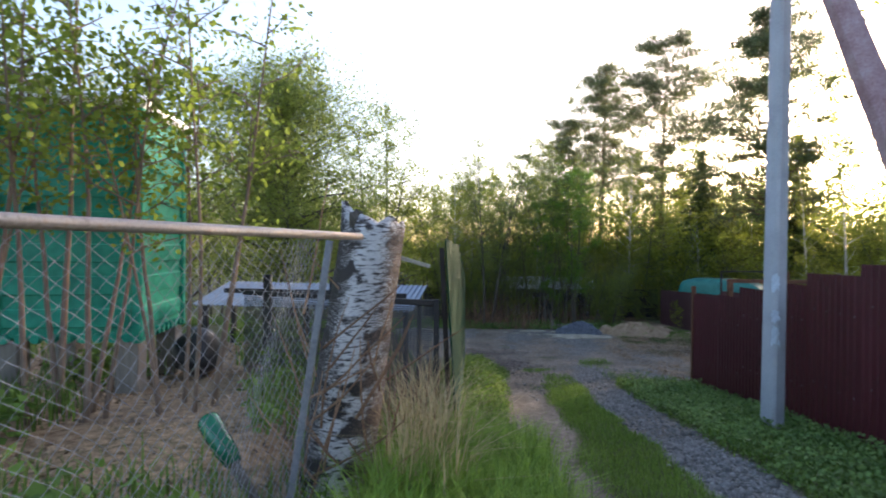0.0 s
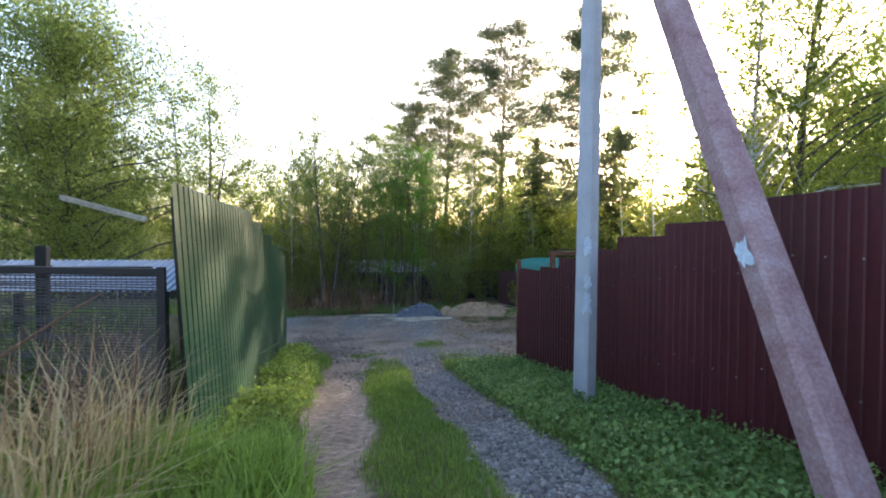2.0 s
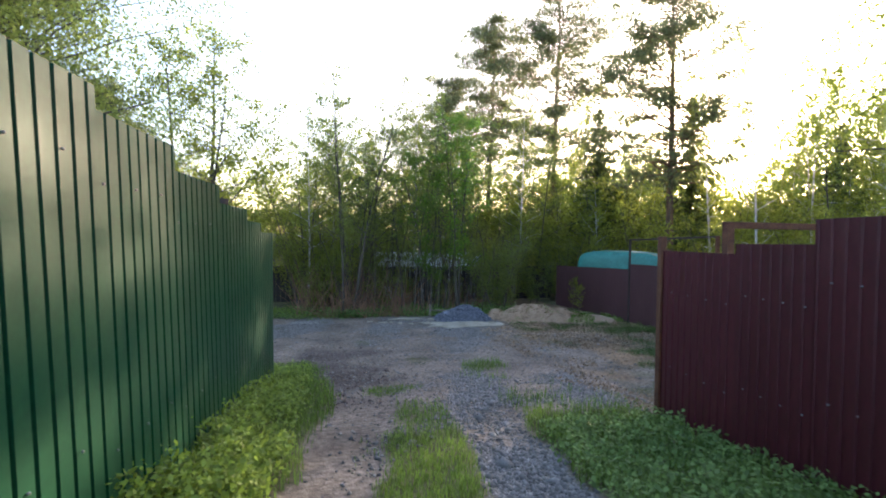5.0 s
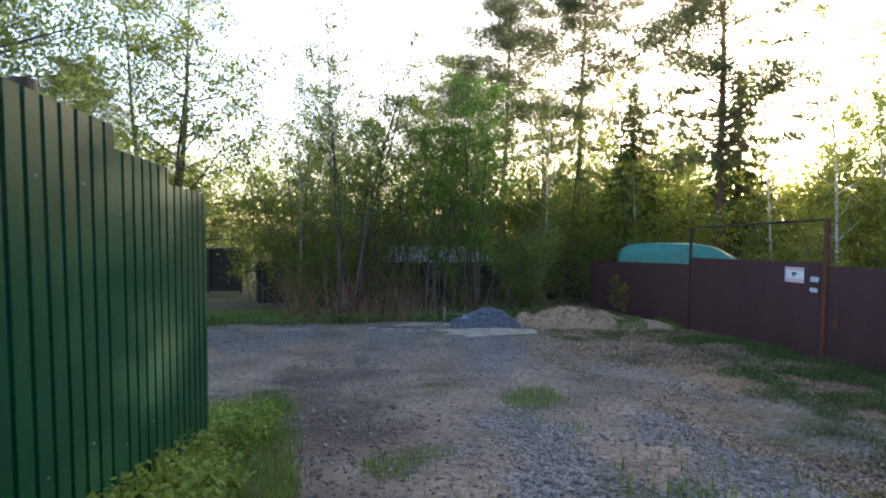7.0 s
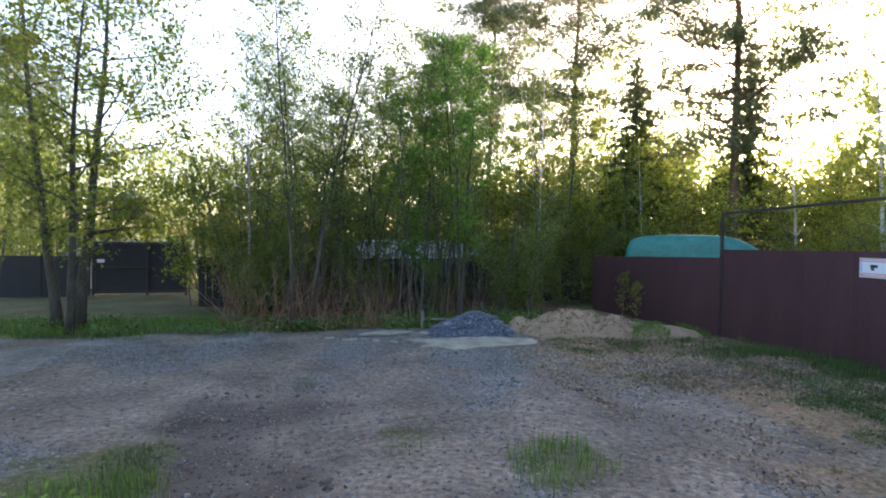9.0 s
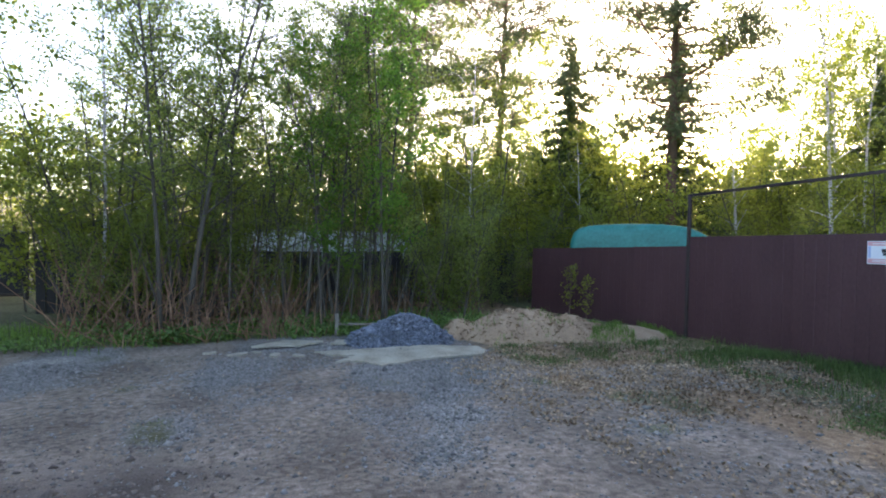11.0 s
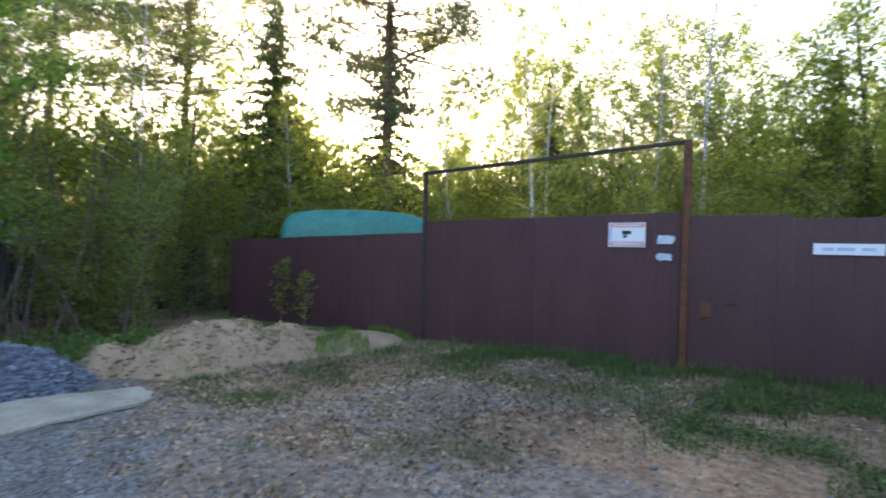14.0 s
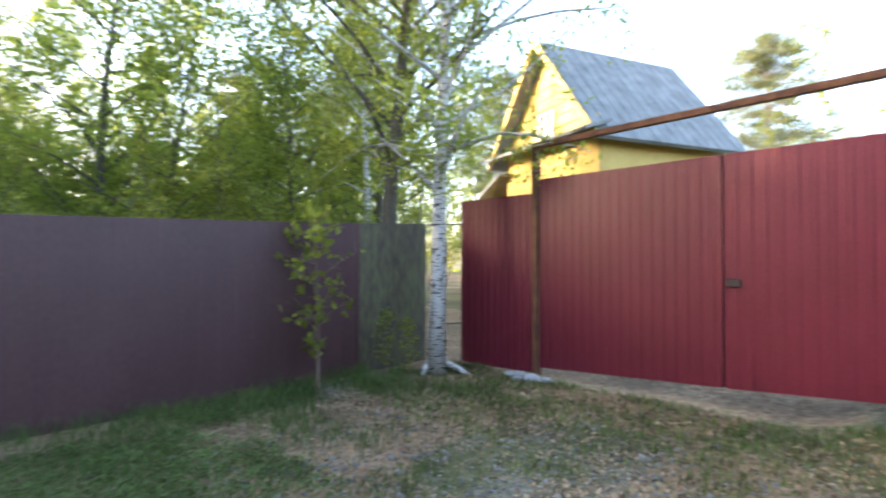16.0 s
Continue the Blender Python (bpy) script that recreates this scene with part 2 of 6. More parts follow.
def thing(name, label, category, group="", kind="", at=(0, 0, 0), rz=0):
    ob = tagged(new(name), label, category, group, kind)
    ob.matrix_basis = pose(*at, 0, 0, rz)
    return ob


def boxm(size, centre=(0, 0, 0), bevel=0.004, turn=None):
    bm = bmesh.new()
    bmesh.ops.create_cube(bm, size=1.0)
    bmesh.ops.scale(bm, vec=size, verts=bm.verts)
    if bevel:
        bmesh.ops.bevel(bm, geom=bm.edges[:], offset=min(bevel, min(size) * 0.3), segments=1, affect="EDGES")
    if turn:
        bmesh.ops.transform(bm, matrix=turn, verts=bm.verts)
    bmesh.ops.translate(bm, vec=centre, verts=bm.verts)
    return bm


def barm(a, b, w, d=None, bevel=0.003):
    """A bar of section w x d from a to b."""
    a, b = Vector(a), Vector(b)
    q = (b - a).to_track_quat("Z", "Y").to_matrix().to_4x4()
    return boxm((w, d or w, (b - a).length), (a + b) / 2, bevel, q)


class Tubes:
    """Collects tapered tubes as one list of verts and faces."""

    def __init__(self):
        self.v, self.f = [], []

    def add(self, points, radii, sides=6, cap=True):
        points = [Vector(p) for p in points]
        base, n = len(self.v), len(points)
        for k, p in enumerate(points):
            way = points[min(k + 1, n - 1)] - points[max(k - 1, 0)]
            if way.length < 1e-6:
                way = Vector((0, 0, 1))
            way.normalize()
            side = way.cross(Vector((0.31, 0.95, 0.05))).normalized()
            other = way.cross(side)
            for s in range(sides):
                a = 2 * math.pi * s / sides
                self.v.append(p + (side * math.cos(a) + other * math.sin(a)) * radii[k])
        for k in range(n - 1):
            for s in range(sides):
                s2 = (s + 1) % sides
                self.f.append((base + k * sides + s, base + k * sides + s2, base + (k + 1) * sides + s2, base + (k + 1) * sides + s))
        if cap:
            self.f.append(tuple(base + (n - 1) * sides + s for s in range(sides)))
            self.f.append(tuple(base + s for s in reversed(range(sides))))

    def data(self):
        return self.v, self.f


def quads_mesh(name, P):
    """A mesh of separate quads from an array (n, 4, 3)."""
    n = len(P)
    me = bpy.data.meshes.new(name)
    me.vertices.add(n * 4)
    me.vertices.foreach_set("co", np.ascontiguousarray(P, dtype=np.float32).ravel())
    me.loops.add(n * 4)
    me.loops.foreach_set("vertex_index", np.arange(n * 4, dtype=np.int32))
    me.polygons.add(n)
    me.polygons.foreach_set("loop_start", np.arange(0, n * 4, 4, dtype=np.int32))
    me.polygons.foreach_set("loop_total", np.full(n, 4, dtype=np.int32))
    me.update(calc_edges=True)
    return me


def leaf_quads(rng, centres, size, slim=0.62, flat=0.0):
    """Kite-shaped leaves of about that length at the centres, turned at random."""
    n = len(centres)
    a = rng.normal(size=(n, 3))
    a[:, 2] -= 0.3
    a /= np.linalg.norm(a, axis=1, keepdims=True)
    b = rng.normal(size=(n, 3))
    if flat:
        up = np.tile((0.0, 0.0, 1.0), (n, 1)) * flat
        b = np.cross(up + rng.normal(size=(n, 3)) * (1 - flat), a)
    b -= (b * a).sum(1, keepdims=True) * a
    b /= np.linalg.norm(b, axis=1, keepdims=True) + 1e-9
    s = size * rng.uniform(0.6, 1.25, (n, 1))
    w = s * slim * 0.5
    c = centres
    return np.stack([c - a * s * 0.5, c + b * w - a * s * 0.08, c + a * s * 0.5, c - b * w - a * s * 0.08], 1)


# ---- ground ----
LATTICE = np.random.default_rng(5).random((128, 128))


def vnoise(x, y, scale):
    x, y = np.asarray(x, float) / scale + 37.3, np.asarray(y, float) / scale + 51.7
    i, j = np.floor(x).astype(int), np.floor(y).astype(int)
    u, v = x - i, y - j
    u, v = u * u * (3 - 2 * u), v * v * (3 - 2 * v)
    g = lambda p, q: LATTICE[p % 128, q % 128]
    return (g(i, j) * (1 - u) + g(i + 1, j) * u) * (1 - v) + (g(i, j + 1) * (1 - u) + g(i + 1, j + 1) * u) * v


def step(a, b, x):
    t = np.clip((np.asarray(x, float) - a) / (b - a), 0, 1)
    return t * t * (3 - 2 * t)


LANE_Y = (-60, -5, 0, 4, 7, 8, 10, 11.7, 14, 15, 17, 19, 22, 40)
LANE_Z = (1.2, 0.55, 0, -0.52, -0.90, -1.04, -1.28, -1.5, -1.76, -1.93, -2.14, -2.28, -2.33, -2.4)


def lane_u(x, y):
    return x - 0.11 * (np.minimum(y, 13.0) - 8)


def tracks(x, y):
    """The two wheel tracks of the lane."""
    u = lane_u(x, y) + (vnoise(x, y, 0.7) - 0.5) * 0.25
    one = step(0.88, 1.1, u) * (1 - step(1.62, 1.86, u))
    two = step(2.42, 2.62, u) * (1 - step(3.15, 3.4, u))
    return one, two


def height(x, y):
    x, y = np.asarray(x, float), np.asarray(y, float)
    z = np.interp(y, LANE_Y, LANE_Z)
    low = np.interp(y, (-60, 5, 9, 13, 40), (-2.2, -2.0, -2.1, -2.24, -2.35))
    k = step(5.0, 7.6, x)
    z = z * (1 - k) + np.minimum(z, low) * k
    lane = 1 - step(11.5, 14.0, y)
    u = lane_u(x, y)
    z = z + lane * 0.12 * (1 - step(0.2, 1.0, u)) + lane * 0.02 * step(3.3, 4.2, u) * (1 - k)
    left = 1 - step(-1.3, -0.4, x)
    z = z * (1 - left) + left * np.interp(y, (-60, -5, 0, 5, 12, 16), (0.6, 0.4, 0.25, 0.05, -0.35, -1.9)) * (1 - step(14, 17, y)) + left * z * step(14, 17, y)
    one, two = tracks(x, y)
    z = z - 0.03 * lane * (one + two)
    near = (np.abs(x) < 40) & (np.abs(y) < 60)
    return z + near * ((vnoise(x, y, 1.7) - 0.5) * 0.05 + (vnoise(x, y, 0.45) - 0.5) * 0.022)


def hz(x, y):
    return float(height(x, y))


def masks(x, y):
    """grass, gravel and soil shares of the ground."""
    n1, n2, n3 = vnoise(x, y, 1.3), vnoise(x, y, 0.5), vnoise(x, y, 3.1)
    one, two = tracks(x, y)
    u = lane_u(x, y)
    lane_grass = (1 - one) * (1 - two)
    fade = step(9.5, 13.5, y + (n1 - 0.5) * 2) * np.maximum(step(0.95, 1.25, u), step(13.5, 14.5, y))
    yard_grass = step(0.56, 0.80, n1 * 0.5 + n2 * 0.5) * 0.62
    right = np.maximum(step(8.6, 10.4, x + (n1 - 0.5) * 3.0 + 1.5 * (1 - step(17.4, 19.2, y))), 0.8 * step(5.8, 7.4, x + (n1 - 0.5) * 2.4) * (1 - step(14.6, 16.6, y + (n2 - 0.5) * 2)))
    edge = step(24.2, 25.0, y + (n1 - 0.5) * 0.8)
    corner = (1 - step(0.8, 1.25, x + (n2 - 0.5) * 0.5 - 0.05 * np.clip(y - 11, 0, 4))) * (1 - step(16.5, 18.0, y + (n1 - 0.5)))
    mound = step(6.8, 7.6, x) * step(20.0, 21.2, y + (n2 - 0.5)) * 0.75 * (0.5 + n2)
    red_side = (1 - step(11.2, 12.6, y + (n1 - 0.5))) * step(5.0, 6, x) * 0.3
    yard_grass = np.maximum.reduce([yard_grass, right * (0.45 + 0.55 * n2), edge, corner, mound, red_side])
    grass = lane_grass * (1 - fade) + yard_grass * fade
    out = ((x < 0.3) & (y < 14.6)) | (x > 12.0) | (y < -4) | (y > 26)
    grass = np.where(out, 1.0, grass)
    plot = (x < -0.6) & (y < 9)
    grass = np.where(plot, step(0.35, 0.6, n1), grass)
    ruts = 0.5 + 0.5 * np.sin(2.4 * (x - 0.25 * y) + 3.0 * vnoise(x, y, 4.0))
    gravel = np.maximum(two * (0.35 + 0.65 * step(0.35, 0.6, n1)) * (1 - fade), fade * 0.85 * step(0.40, 0.66, n3 * 0.42 + n2 * 0.22 + n1 * 0.18 + ruts * 0.18))
    mud = step(11.5, 13.5, y) * (1 - step(18.0, 21.0, y)) * step(0.6, 1.0, x) * (1 - step(1.7, 3.4, x + (n1 - 0.5) * 1.6)) * (0.45 + 0.55 * n2)
    gravel = gravel * (1 - 0.8 * step(6.3, 7.6, x + (n1 - 0.5)) * step(17.4, 19.0, y + (n2 - 0.5)))
    return np.clip(grass, 0, 1), np.clip(gravel * (1 - mud), 0, 1), np.clip(mud, 0, 1)


def ground():
    def axis(lo, hi, d, far):
        fine = np.arange(lo, hi + 1e-6, d)
        outer = np.array([2, 5, 10, 20, 40, 90, 200, 500, 1200], float)
        outer = outer[outer < far]
        return np.concatenate([lo - outer[::-1], fine, hi + outer])
    xs, ys = axis(-9, 15, 0.14, 2000), axis(-5, 31, 0.14, 2000)
    X, Y = np.meshgrid(xs, ys)
    Z = height(X, Y)
    nx, ny = len(xs), len(ys)
    me = bpy.data.meshes.new("ground")
    me.vertices.add(nx * ny)
    me.vertices.foreach_set("co", np.stack([X, Y, Z], -1).astype(np.float32).ravel())
    i = np.arange((nx - 1) * (ny - 1))
    a = (i // (nx - 1)) * nx + i % (nx - 1)
    q = np.stack([a, a + 1, a + nx + 1, a + nx], 1).astype(np.int32)
    me.loops.add(q.size)
    me.loops.foreach_set("vertex_index", q.ravel())
    me.polygons.add(len(q))
    me.polygons.foreach_set("loop_start", np.arange(0, q.size, 4, dtype=np.int32))
    me.polygons.foreach_set("loop_total", np.full(len(q), 4, dtype=np.int32))
    me.polygons.foreach_set("use_smooth", np.ones(len(q), dtype=bool))
    me.update(calc_edges=True)
    plot = (1 - step(-0.7, -0.45, X)) * (1 - step(7.5, 9.5, Y))
    trodden = plot * (0.62 + 0.38 * step(0.35, 0.6, vnoise(X, Y, 0.8))) + (1 - plot) * step(6.2, 8.0, X + (vnoise(X, Y, 1.1) - 0.5) * 2) * step(0.3, 0.62, vnoise(X, Y, 1.5)) * 0.8
    for name, values in zip(("grass", "gravel", "mud", "tan"), (*masks(X, Y), trodden)):
        at = me.attributes.new(name, "FLOAT", "POINT")
        at.data.foreach_set("value", values.astype(np.float32).ravel())
    m = bpy.data.materials.new("earth")
    m.use_nodes = True
    n, l = m.node_tree.nodes, m.node_tree.links
    p = n["Principled BSDF"]
    co = n.new("ShaderNodeTexCoord")

    def noisy(scale, detail=6):
        t = n.new("ShaderNodeTexNoise")
        t.inputs["Scale"].default_value, t.inputs["Detail"].default_value = scale, detail
        l.new(co.outputs["Object"], t.inputs[0])
        return t.outputs[0]

    def ramp(src, stops):
        r = n.new("ShaderNodeValToRGB")
        el = r.color_ramp.elements
        while len(el) < len(stops):
            el.new(0.5)
        for e, (pos, c) in zip(el, stops):
            e.position, e.color = pos, (*c, 1)
        l.new(src, r.inputs[0])
        return r.outputs[0]

    def blend(f, a, b):
        x = n.new("ShaderNodeMixRGB")
        l.new(f, x.inputs[0])
        l.new(a, x.inputs[1])
        l.new(b, x.inputs[2])
        return x.outputs[0]

    def sharpen(attr, noise_out):
        at = n.new("ShaderNodeAttribute")
        at.attribute_name = attr
        ad = n.new("ShaderNodeMath")
        ad.operation = "ADD"
        l.new(at.outputs["Fac"], ad.inputs[0])
        l.new(noise_out, ad.inputs[1])
        mr = n.new("ShaderNodeMapRange")
        mr.inputs[1].default_value, mr.inputs[2].default_value = 0.80, 1.2
        l.new(ad.outputs[0], mr.inputs[0])
        return mr.outputs[0]

    coarse, fine, tiny = noisy(1.3), noisy(14, 8), noisy(90, 4)
    soil = ramp(fine, [(0.3, (0.098, 0.078, 0.061)), (0.5, (0.175, 0.142, 0.113)), (0.7, (0.26, 0.217, 0.178))])
    bare = ramp(fine, [(0.3, (0.13, 0.08, 0.046)), (0.5, (0.205, 0.138, 0.083)), (0.7, (0.285, 0.205, 0.13))])
    vor = n.new("ShaderNodeTexVoronoi")
    vor.inputs["Scale"].default_value = 58
    l.new(co.outputs["Object"], vor.inputs["Vector"])
    sep = n.new("ShaderNodeSeparateColor")
    l.new(vor.outputs["Color"], sep.inputs[0])
    pebbles = ramp(sep.outputs[0], [(0.0, (0.082, 0.077, 0.070)), (0.5, (0.165, 0.156, 0.144)), (1.0, (0.30, 0.286, 0.265))])
    green = ramp(fine, [(0.3, (0.06, 0.058, 0.030)), (0.5, (0.085, 0.088, 0.04)), (0.72, (0.15, 0.12, 0.075))])
    c = blend(sharpen("gravel", fine), soil, pebbles)
    mud = ramp(fine, [(0.3, (0.055, 0.042, 0.036)), (0.55, (0.095, 0.075, 0.064)), (0.75, (0.14, 0.115, 0.10))])
    c = blend(sharpen("mud", fine), c, mud)
    c = blend(sharpen("grass", coarse), c, green)
    c = blend(sharpen("tan", fine), c, bare)
    grit = n.new("ShaderNodeMapRange")
    grit.inputs[1].default_value, grit.inputs[2].default_value, grit.inputs[3].default_value, grit.inputs[4].default_value = 0.32, 0.68, 0.62, 1.42
    l.new(tiny, grit.inputs[0])
    patch = n.new("ShaderNodeMapRange")
    patch.inputs[1].default_value, patch.inputs[2].default_value, patch.inputs[3].default_value, patch.inputs[4].default_value = 0.34, 0.66, 0.72, 1.3
    l.new(noisy(0.9, 9), patch.inputs[0])
    both = n.new("ShaderNodeMath")
    both.operation = "MULTIPLY"
    l.new(patch.outputs[0], both.inputs[1])
    worn = n.new("ShaderNodeHueSaturation")
    l.new(grit.outputs[0], both.inputs[0])
    l.new(both.outputs[0], worn.inputs["Value"])
    l.new(c, worn.inputs["Color"])
    l.new(worn.outputs[0], p.inputs["Base Color"])
    p.inputs["Roughness"].default_value = 0.95
    p.inputs["Specular IOR Level"].default_value = 0.2
    hsum = n.new("ShaderNodeMath")
    hsum.operation = "MULTIPLY_ADD"
    hsum.inputs[1].default_value = -0.35
    l.new(vor.outputs["Distance"], hsum.inputs[0])
    l.new(fine, hsum.inputs[2])
    bp = n.new("ShaderNodeBump")
    bp.inputs["Strength"].default_value, bp.inputs["Distance"].default_value = 0.7, 0.025
    l.new(hsum.outputs[0], bp.inputs["Height"])
    l.new(bp.outputs[0], p.inputs["Normal"])
    tagged(part("ground", me, m), "bare earth, gravel and grass of a lane and yard", "ground", kind="structure")


ground()


# ---- fences ----
def sheet_mesh(name, width, z0a, z0b, z1a, z1b, period, rib, depth, lean=(0.0, 0.0), thick=0.002, wave=0.0):
    """A profiled steel sheet that stands along +x: flat bands and narrow ribs; bottom z0a to z0b, top z1a to z1b."""
    xs, ds = [0.0], [0.0]
    k, x = 0, 0.0
    while x < width - 0.01:
        for dx, d in ((period - rib, 0.0), (rib * 0.2, depth), (rib * 0.6, depth), (rib * 0.2, 0.0)):
            x = min(x + dx, width)
            xs.append(x)
            ds.append(d)
    rows = 5
    v, f = [], []
    n = len(xs)
    for side in (0, 1):
        for r in range(rows):
            t = r / (rows - 1)
            for x, d in zip(xs, ds):
                a = x / width
                z = (z0a + (z0b - z0a) * a) * (1 - t) + (z1a + (z1b - z1a) * a) * t
                y = d + side * thick + (lean[0] + (lean[1] - lean[0]) * a) * (z - z1a) + wave * math.sin(7 * x + 3 * t) * t
                v.append((x, y, z))
    for side in (0, 1):
        o = side * rows * n
        for r in range(rows - 1):
            for c in range(n - 1):
                q = (o + r * n + c, o + r * n + c + 1, o + (r + 1) * n + c + 1, o + (r + 1) * n + c)
                f.append(q if side == 0 else q[::-1])
    o = rows * n
    for c in range(n - 1):
        for r in (0, rows - 1):
            q = (r * n + c, r * n + c + 1, o + r * n + c + 1, o + r * n + c)
            f.append(q if r else q[::-1])
    for r in range(rows - 1):
        for c in (0, n - 1):
            q = (r * n + c, (r + 1) * n + c, o + (r + 1) * n + c, o + r * n + c)
            f.append(q if c == 0 else q[::-1])
    me = bpy.data.meshes.new(name)
    me.from_pydata(v, [], f)
    return me


def place(ob, a, b, z=0.0):
    """Lays an object built along +x from the point a towards b."""
    ob.matrix_basis = pose(a[0], a[1], z, 0, 0, math.degrees(math.atan2(b[1] - a[1], b[0] - a[0])))


def along(a, b, y):
    t = (y - a[1]) / (b[1] - a[1])
    return (a[0] + (b[0] - a[0]) * t, y)


# Green profiled fence along the lane, leaning away from it.
GA, GB = (0.03, 5.0), (0.6, 14.32)
lean_at = lambda y: 0.065 - 0.006 * (y - 5)
green_fence = thing("green_fence", "green profiled sheet metal fence with stepped top", "fence")
for y0, y1, top in ((5.0, 6.25, 1.48), (6.25, 7.48, 1.45), (7.48, 8.72, 1.45), (8.72, 9.92, 1.32), (9.92, 11.2, 1.13), (11.2, 12.47, 0.95), (12.47, 13.37, 0.80), (13.37, 14.32, 0.66)):
    a, b = along(GA, GB, y0), along(GA, GB, y1)
    w = math.dist(a, b)
    me = sheet_mesh("fence_panel", w + 0.02, hz(a[0], y0) - 0.02, hz(b[0], y1) - 0.02, top, top - 0.01, 0.148, 0.034, 0.022, lean=(lean_at(y0), lean_at(y1)), wave=0.003)
    o = part("fence_panel", me, M["green_paint"], green_fence)
    place(o, a, b)
    nx, ny = (b[1] - a[1]) / w, -(b[0] - a[0]) / w
    g0 = hz(a[0], y0)
    for zz in (g0 + 0.45, top - 0.4):
        bm = bmesh.new()
        for k in range(3):
            s = 0.07 + k * 0.42
            bmesh.ops.create_icosphere(bm, subdivisions=1, radius=0.009, matrix=Matrix.Translation((a[0] + (b[0] - a[0]) * s / w + 0.004 + lean_at(y0) * (top - zz), a[1] + (b[1] - a[1]) * s / w, zz)))
        tagged(part("screws", bm, M["zinc"], green_fence), kind="stuff")
for y0 in (5.3, 7.5, 9.9, 12.4, 14.2):
    a = along(GA, GB, y0)
    top = float(np.interp(y0, (5, 8.7, 11, 14.3), (1.4, 1.35, 1.0, 0.6)))
    part("post", barm((a[0] - 0.07 + lean_at(y0) * 2, a[1], hz(*a) - 0.3), (a[0] - 0.06, a[1], top), 0.05), M["dark_steel"], green_fence)
pp = Tubes()
pp.add([(0.33, 11.85, -1.6), (0.33, 11.85, 0.96), (0.33, 11.85, 0.965), (0.33, 11.85, 1.03)], [0.04, 0.04, 0.055, 0.055], 14)
part("pipe_post", pp.data(), M["dark_steel"], green_fence, "dark pipe post with cap")
part("rail_stub", barm((-0.12, 4.98, 1.22), (-0.62, 5.0, 1.36), 0.035), M["plywood"], green_fence)

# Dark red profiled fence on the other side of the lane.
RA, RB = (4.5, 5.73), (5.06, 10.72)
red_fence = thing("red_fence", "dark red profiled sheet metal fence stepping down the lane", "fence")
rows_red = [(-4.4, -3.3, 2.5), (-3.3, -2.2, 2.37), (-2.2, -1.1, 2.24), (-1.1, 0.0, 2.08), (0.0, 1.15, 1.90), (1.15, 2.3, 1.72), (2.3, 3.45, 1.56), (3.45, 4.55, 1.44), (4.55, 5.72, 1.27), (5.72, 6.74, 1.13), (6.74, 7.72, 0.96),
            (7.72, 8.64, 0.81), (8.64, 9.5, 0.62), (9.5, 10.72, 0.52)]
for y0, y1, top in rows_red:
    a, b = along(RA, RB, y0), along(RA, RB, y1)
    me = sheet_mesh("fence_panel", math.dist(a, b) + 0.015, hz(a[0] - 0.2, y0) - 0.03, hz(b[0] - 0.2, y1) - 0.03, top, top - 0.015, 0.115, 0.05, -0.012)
    place(part("fence_panel", me, M["shaded_red_paint"], red_fence), a, b)
for y0, y1, top in rows_red[4:]:
    a, b = along(RA, RB, y0), along(RA, RB, y1)
    bm = bmesh.new()
    for zz in (top - 0.45, hz(*a) + 0.5):
        for k in range(4):
            s = (k + 0.4) / 4
            bmesh.ops.create_icosphere(bm, subdivisions=1, radius=0.009, matrix=Matrix.Translation((a[0] + (b[0] - a[0]) * s - 0.002, a[1] + (b[1] - a[1]) * s, zz)))
    tagged(part("screws", bm, M["zinc"], red_fence), kind="stuff")
for y0 in (-4, -1.5, 1, 3.4, 6, 8.5):
    a = along(RA, RB, y0)
    part("post", barm((a[0] + 0.06, y0, hz(*a) - 0.3), (a[0] + 0.06, y0, float(np.interp(y0, (-4, 3, 6, 8.5), (2.3, 1.4, 1.05, 0.7)))), 0.06), M["dark_steel"], red_fence)
part("corner_post", barm((5.09, 10.80, -1.7), (5.09, 10.80, 0.66), 0.07), M["rust"], red_fence, "rusty red corner post")

# Red fence and double gate that faces the yard.
RGY = 10.47
red_gate = thing("red_gate", "wine-red profiled metal double gate under a rusty crossbar", "gate")


def leaf_red(x0, x1, z0, z1, t0, t1, name):
    """A red sheet from x0 to x1 (x falls), seen from +y."""
    me = sheet_mesh(name, abs(x1 - x0), z0, z1, t0, t1, 0.125, 0.055, -0.008)
    o = part(name, me, M["red_paint"], red_gate)
    o.matrix_basis = pose(x0, RGY, 0, 0, 0, 180)
    bm = bmesh.new()
    n = max(2, int(abs(x1 - x0) / 0.25))
    for h in (0.14, 0.46, 0.93):
        for k in range(n):
            s = (k + 0.5) / n
            c = Vector((x0 + (x1 - x0) * s, RGY + 0.004, (z0 + (z1 - z0) * s) * (1 - h) + (t0 + (t1 - t0) * s) * h))
            bmesh.ops.create_icosphere(bm, subdivisions=1, radius=0.019, matrix=Matrix.Translation(c))
    tagged(part("screws", bm, M["screw"], o), kind="stuff")
    return o


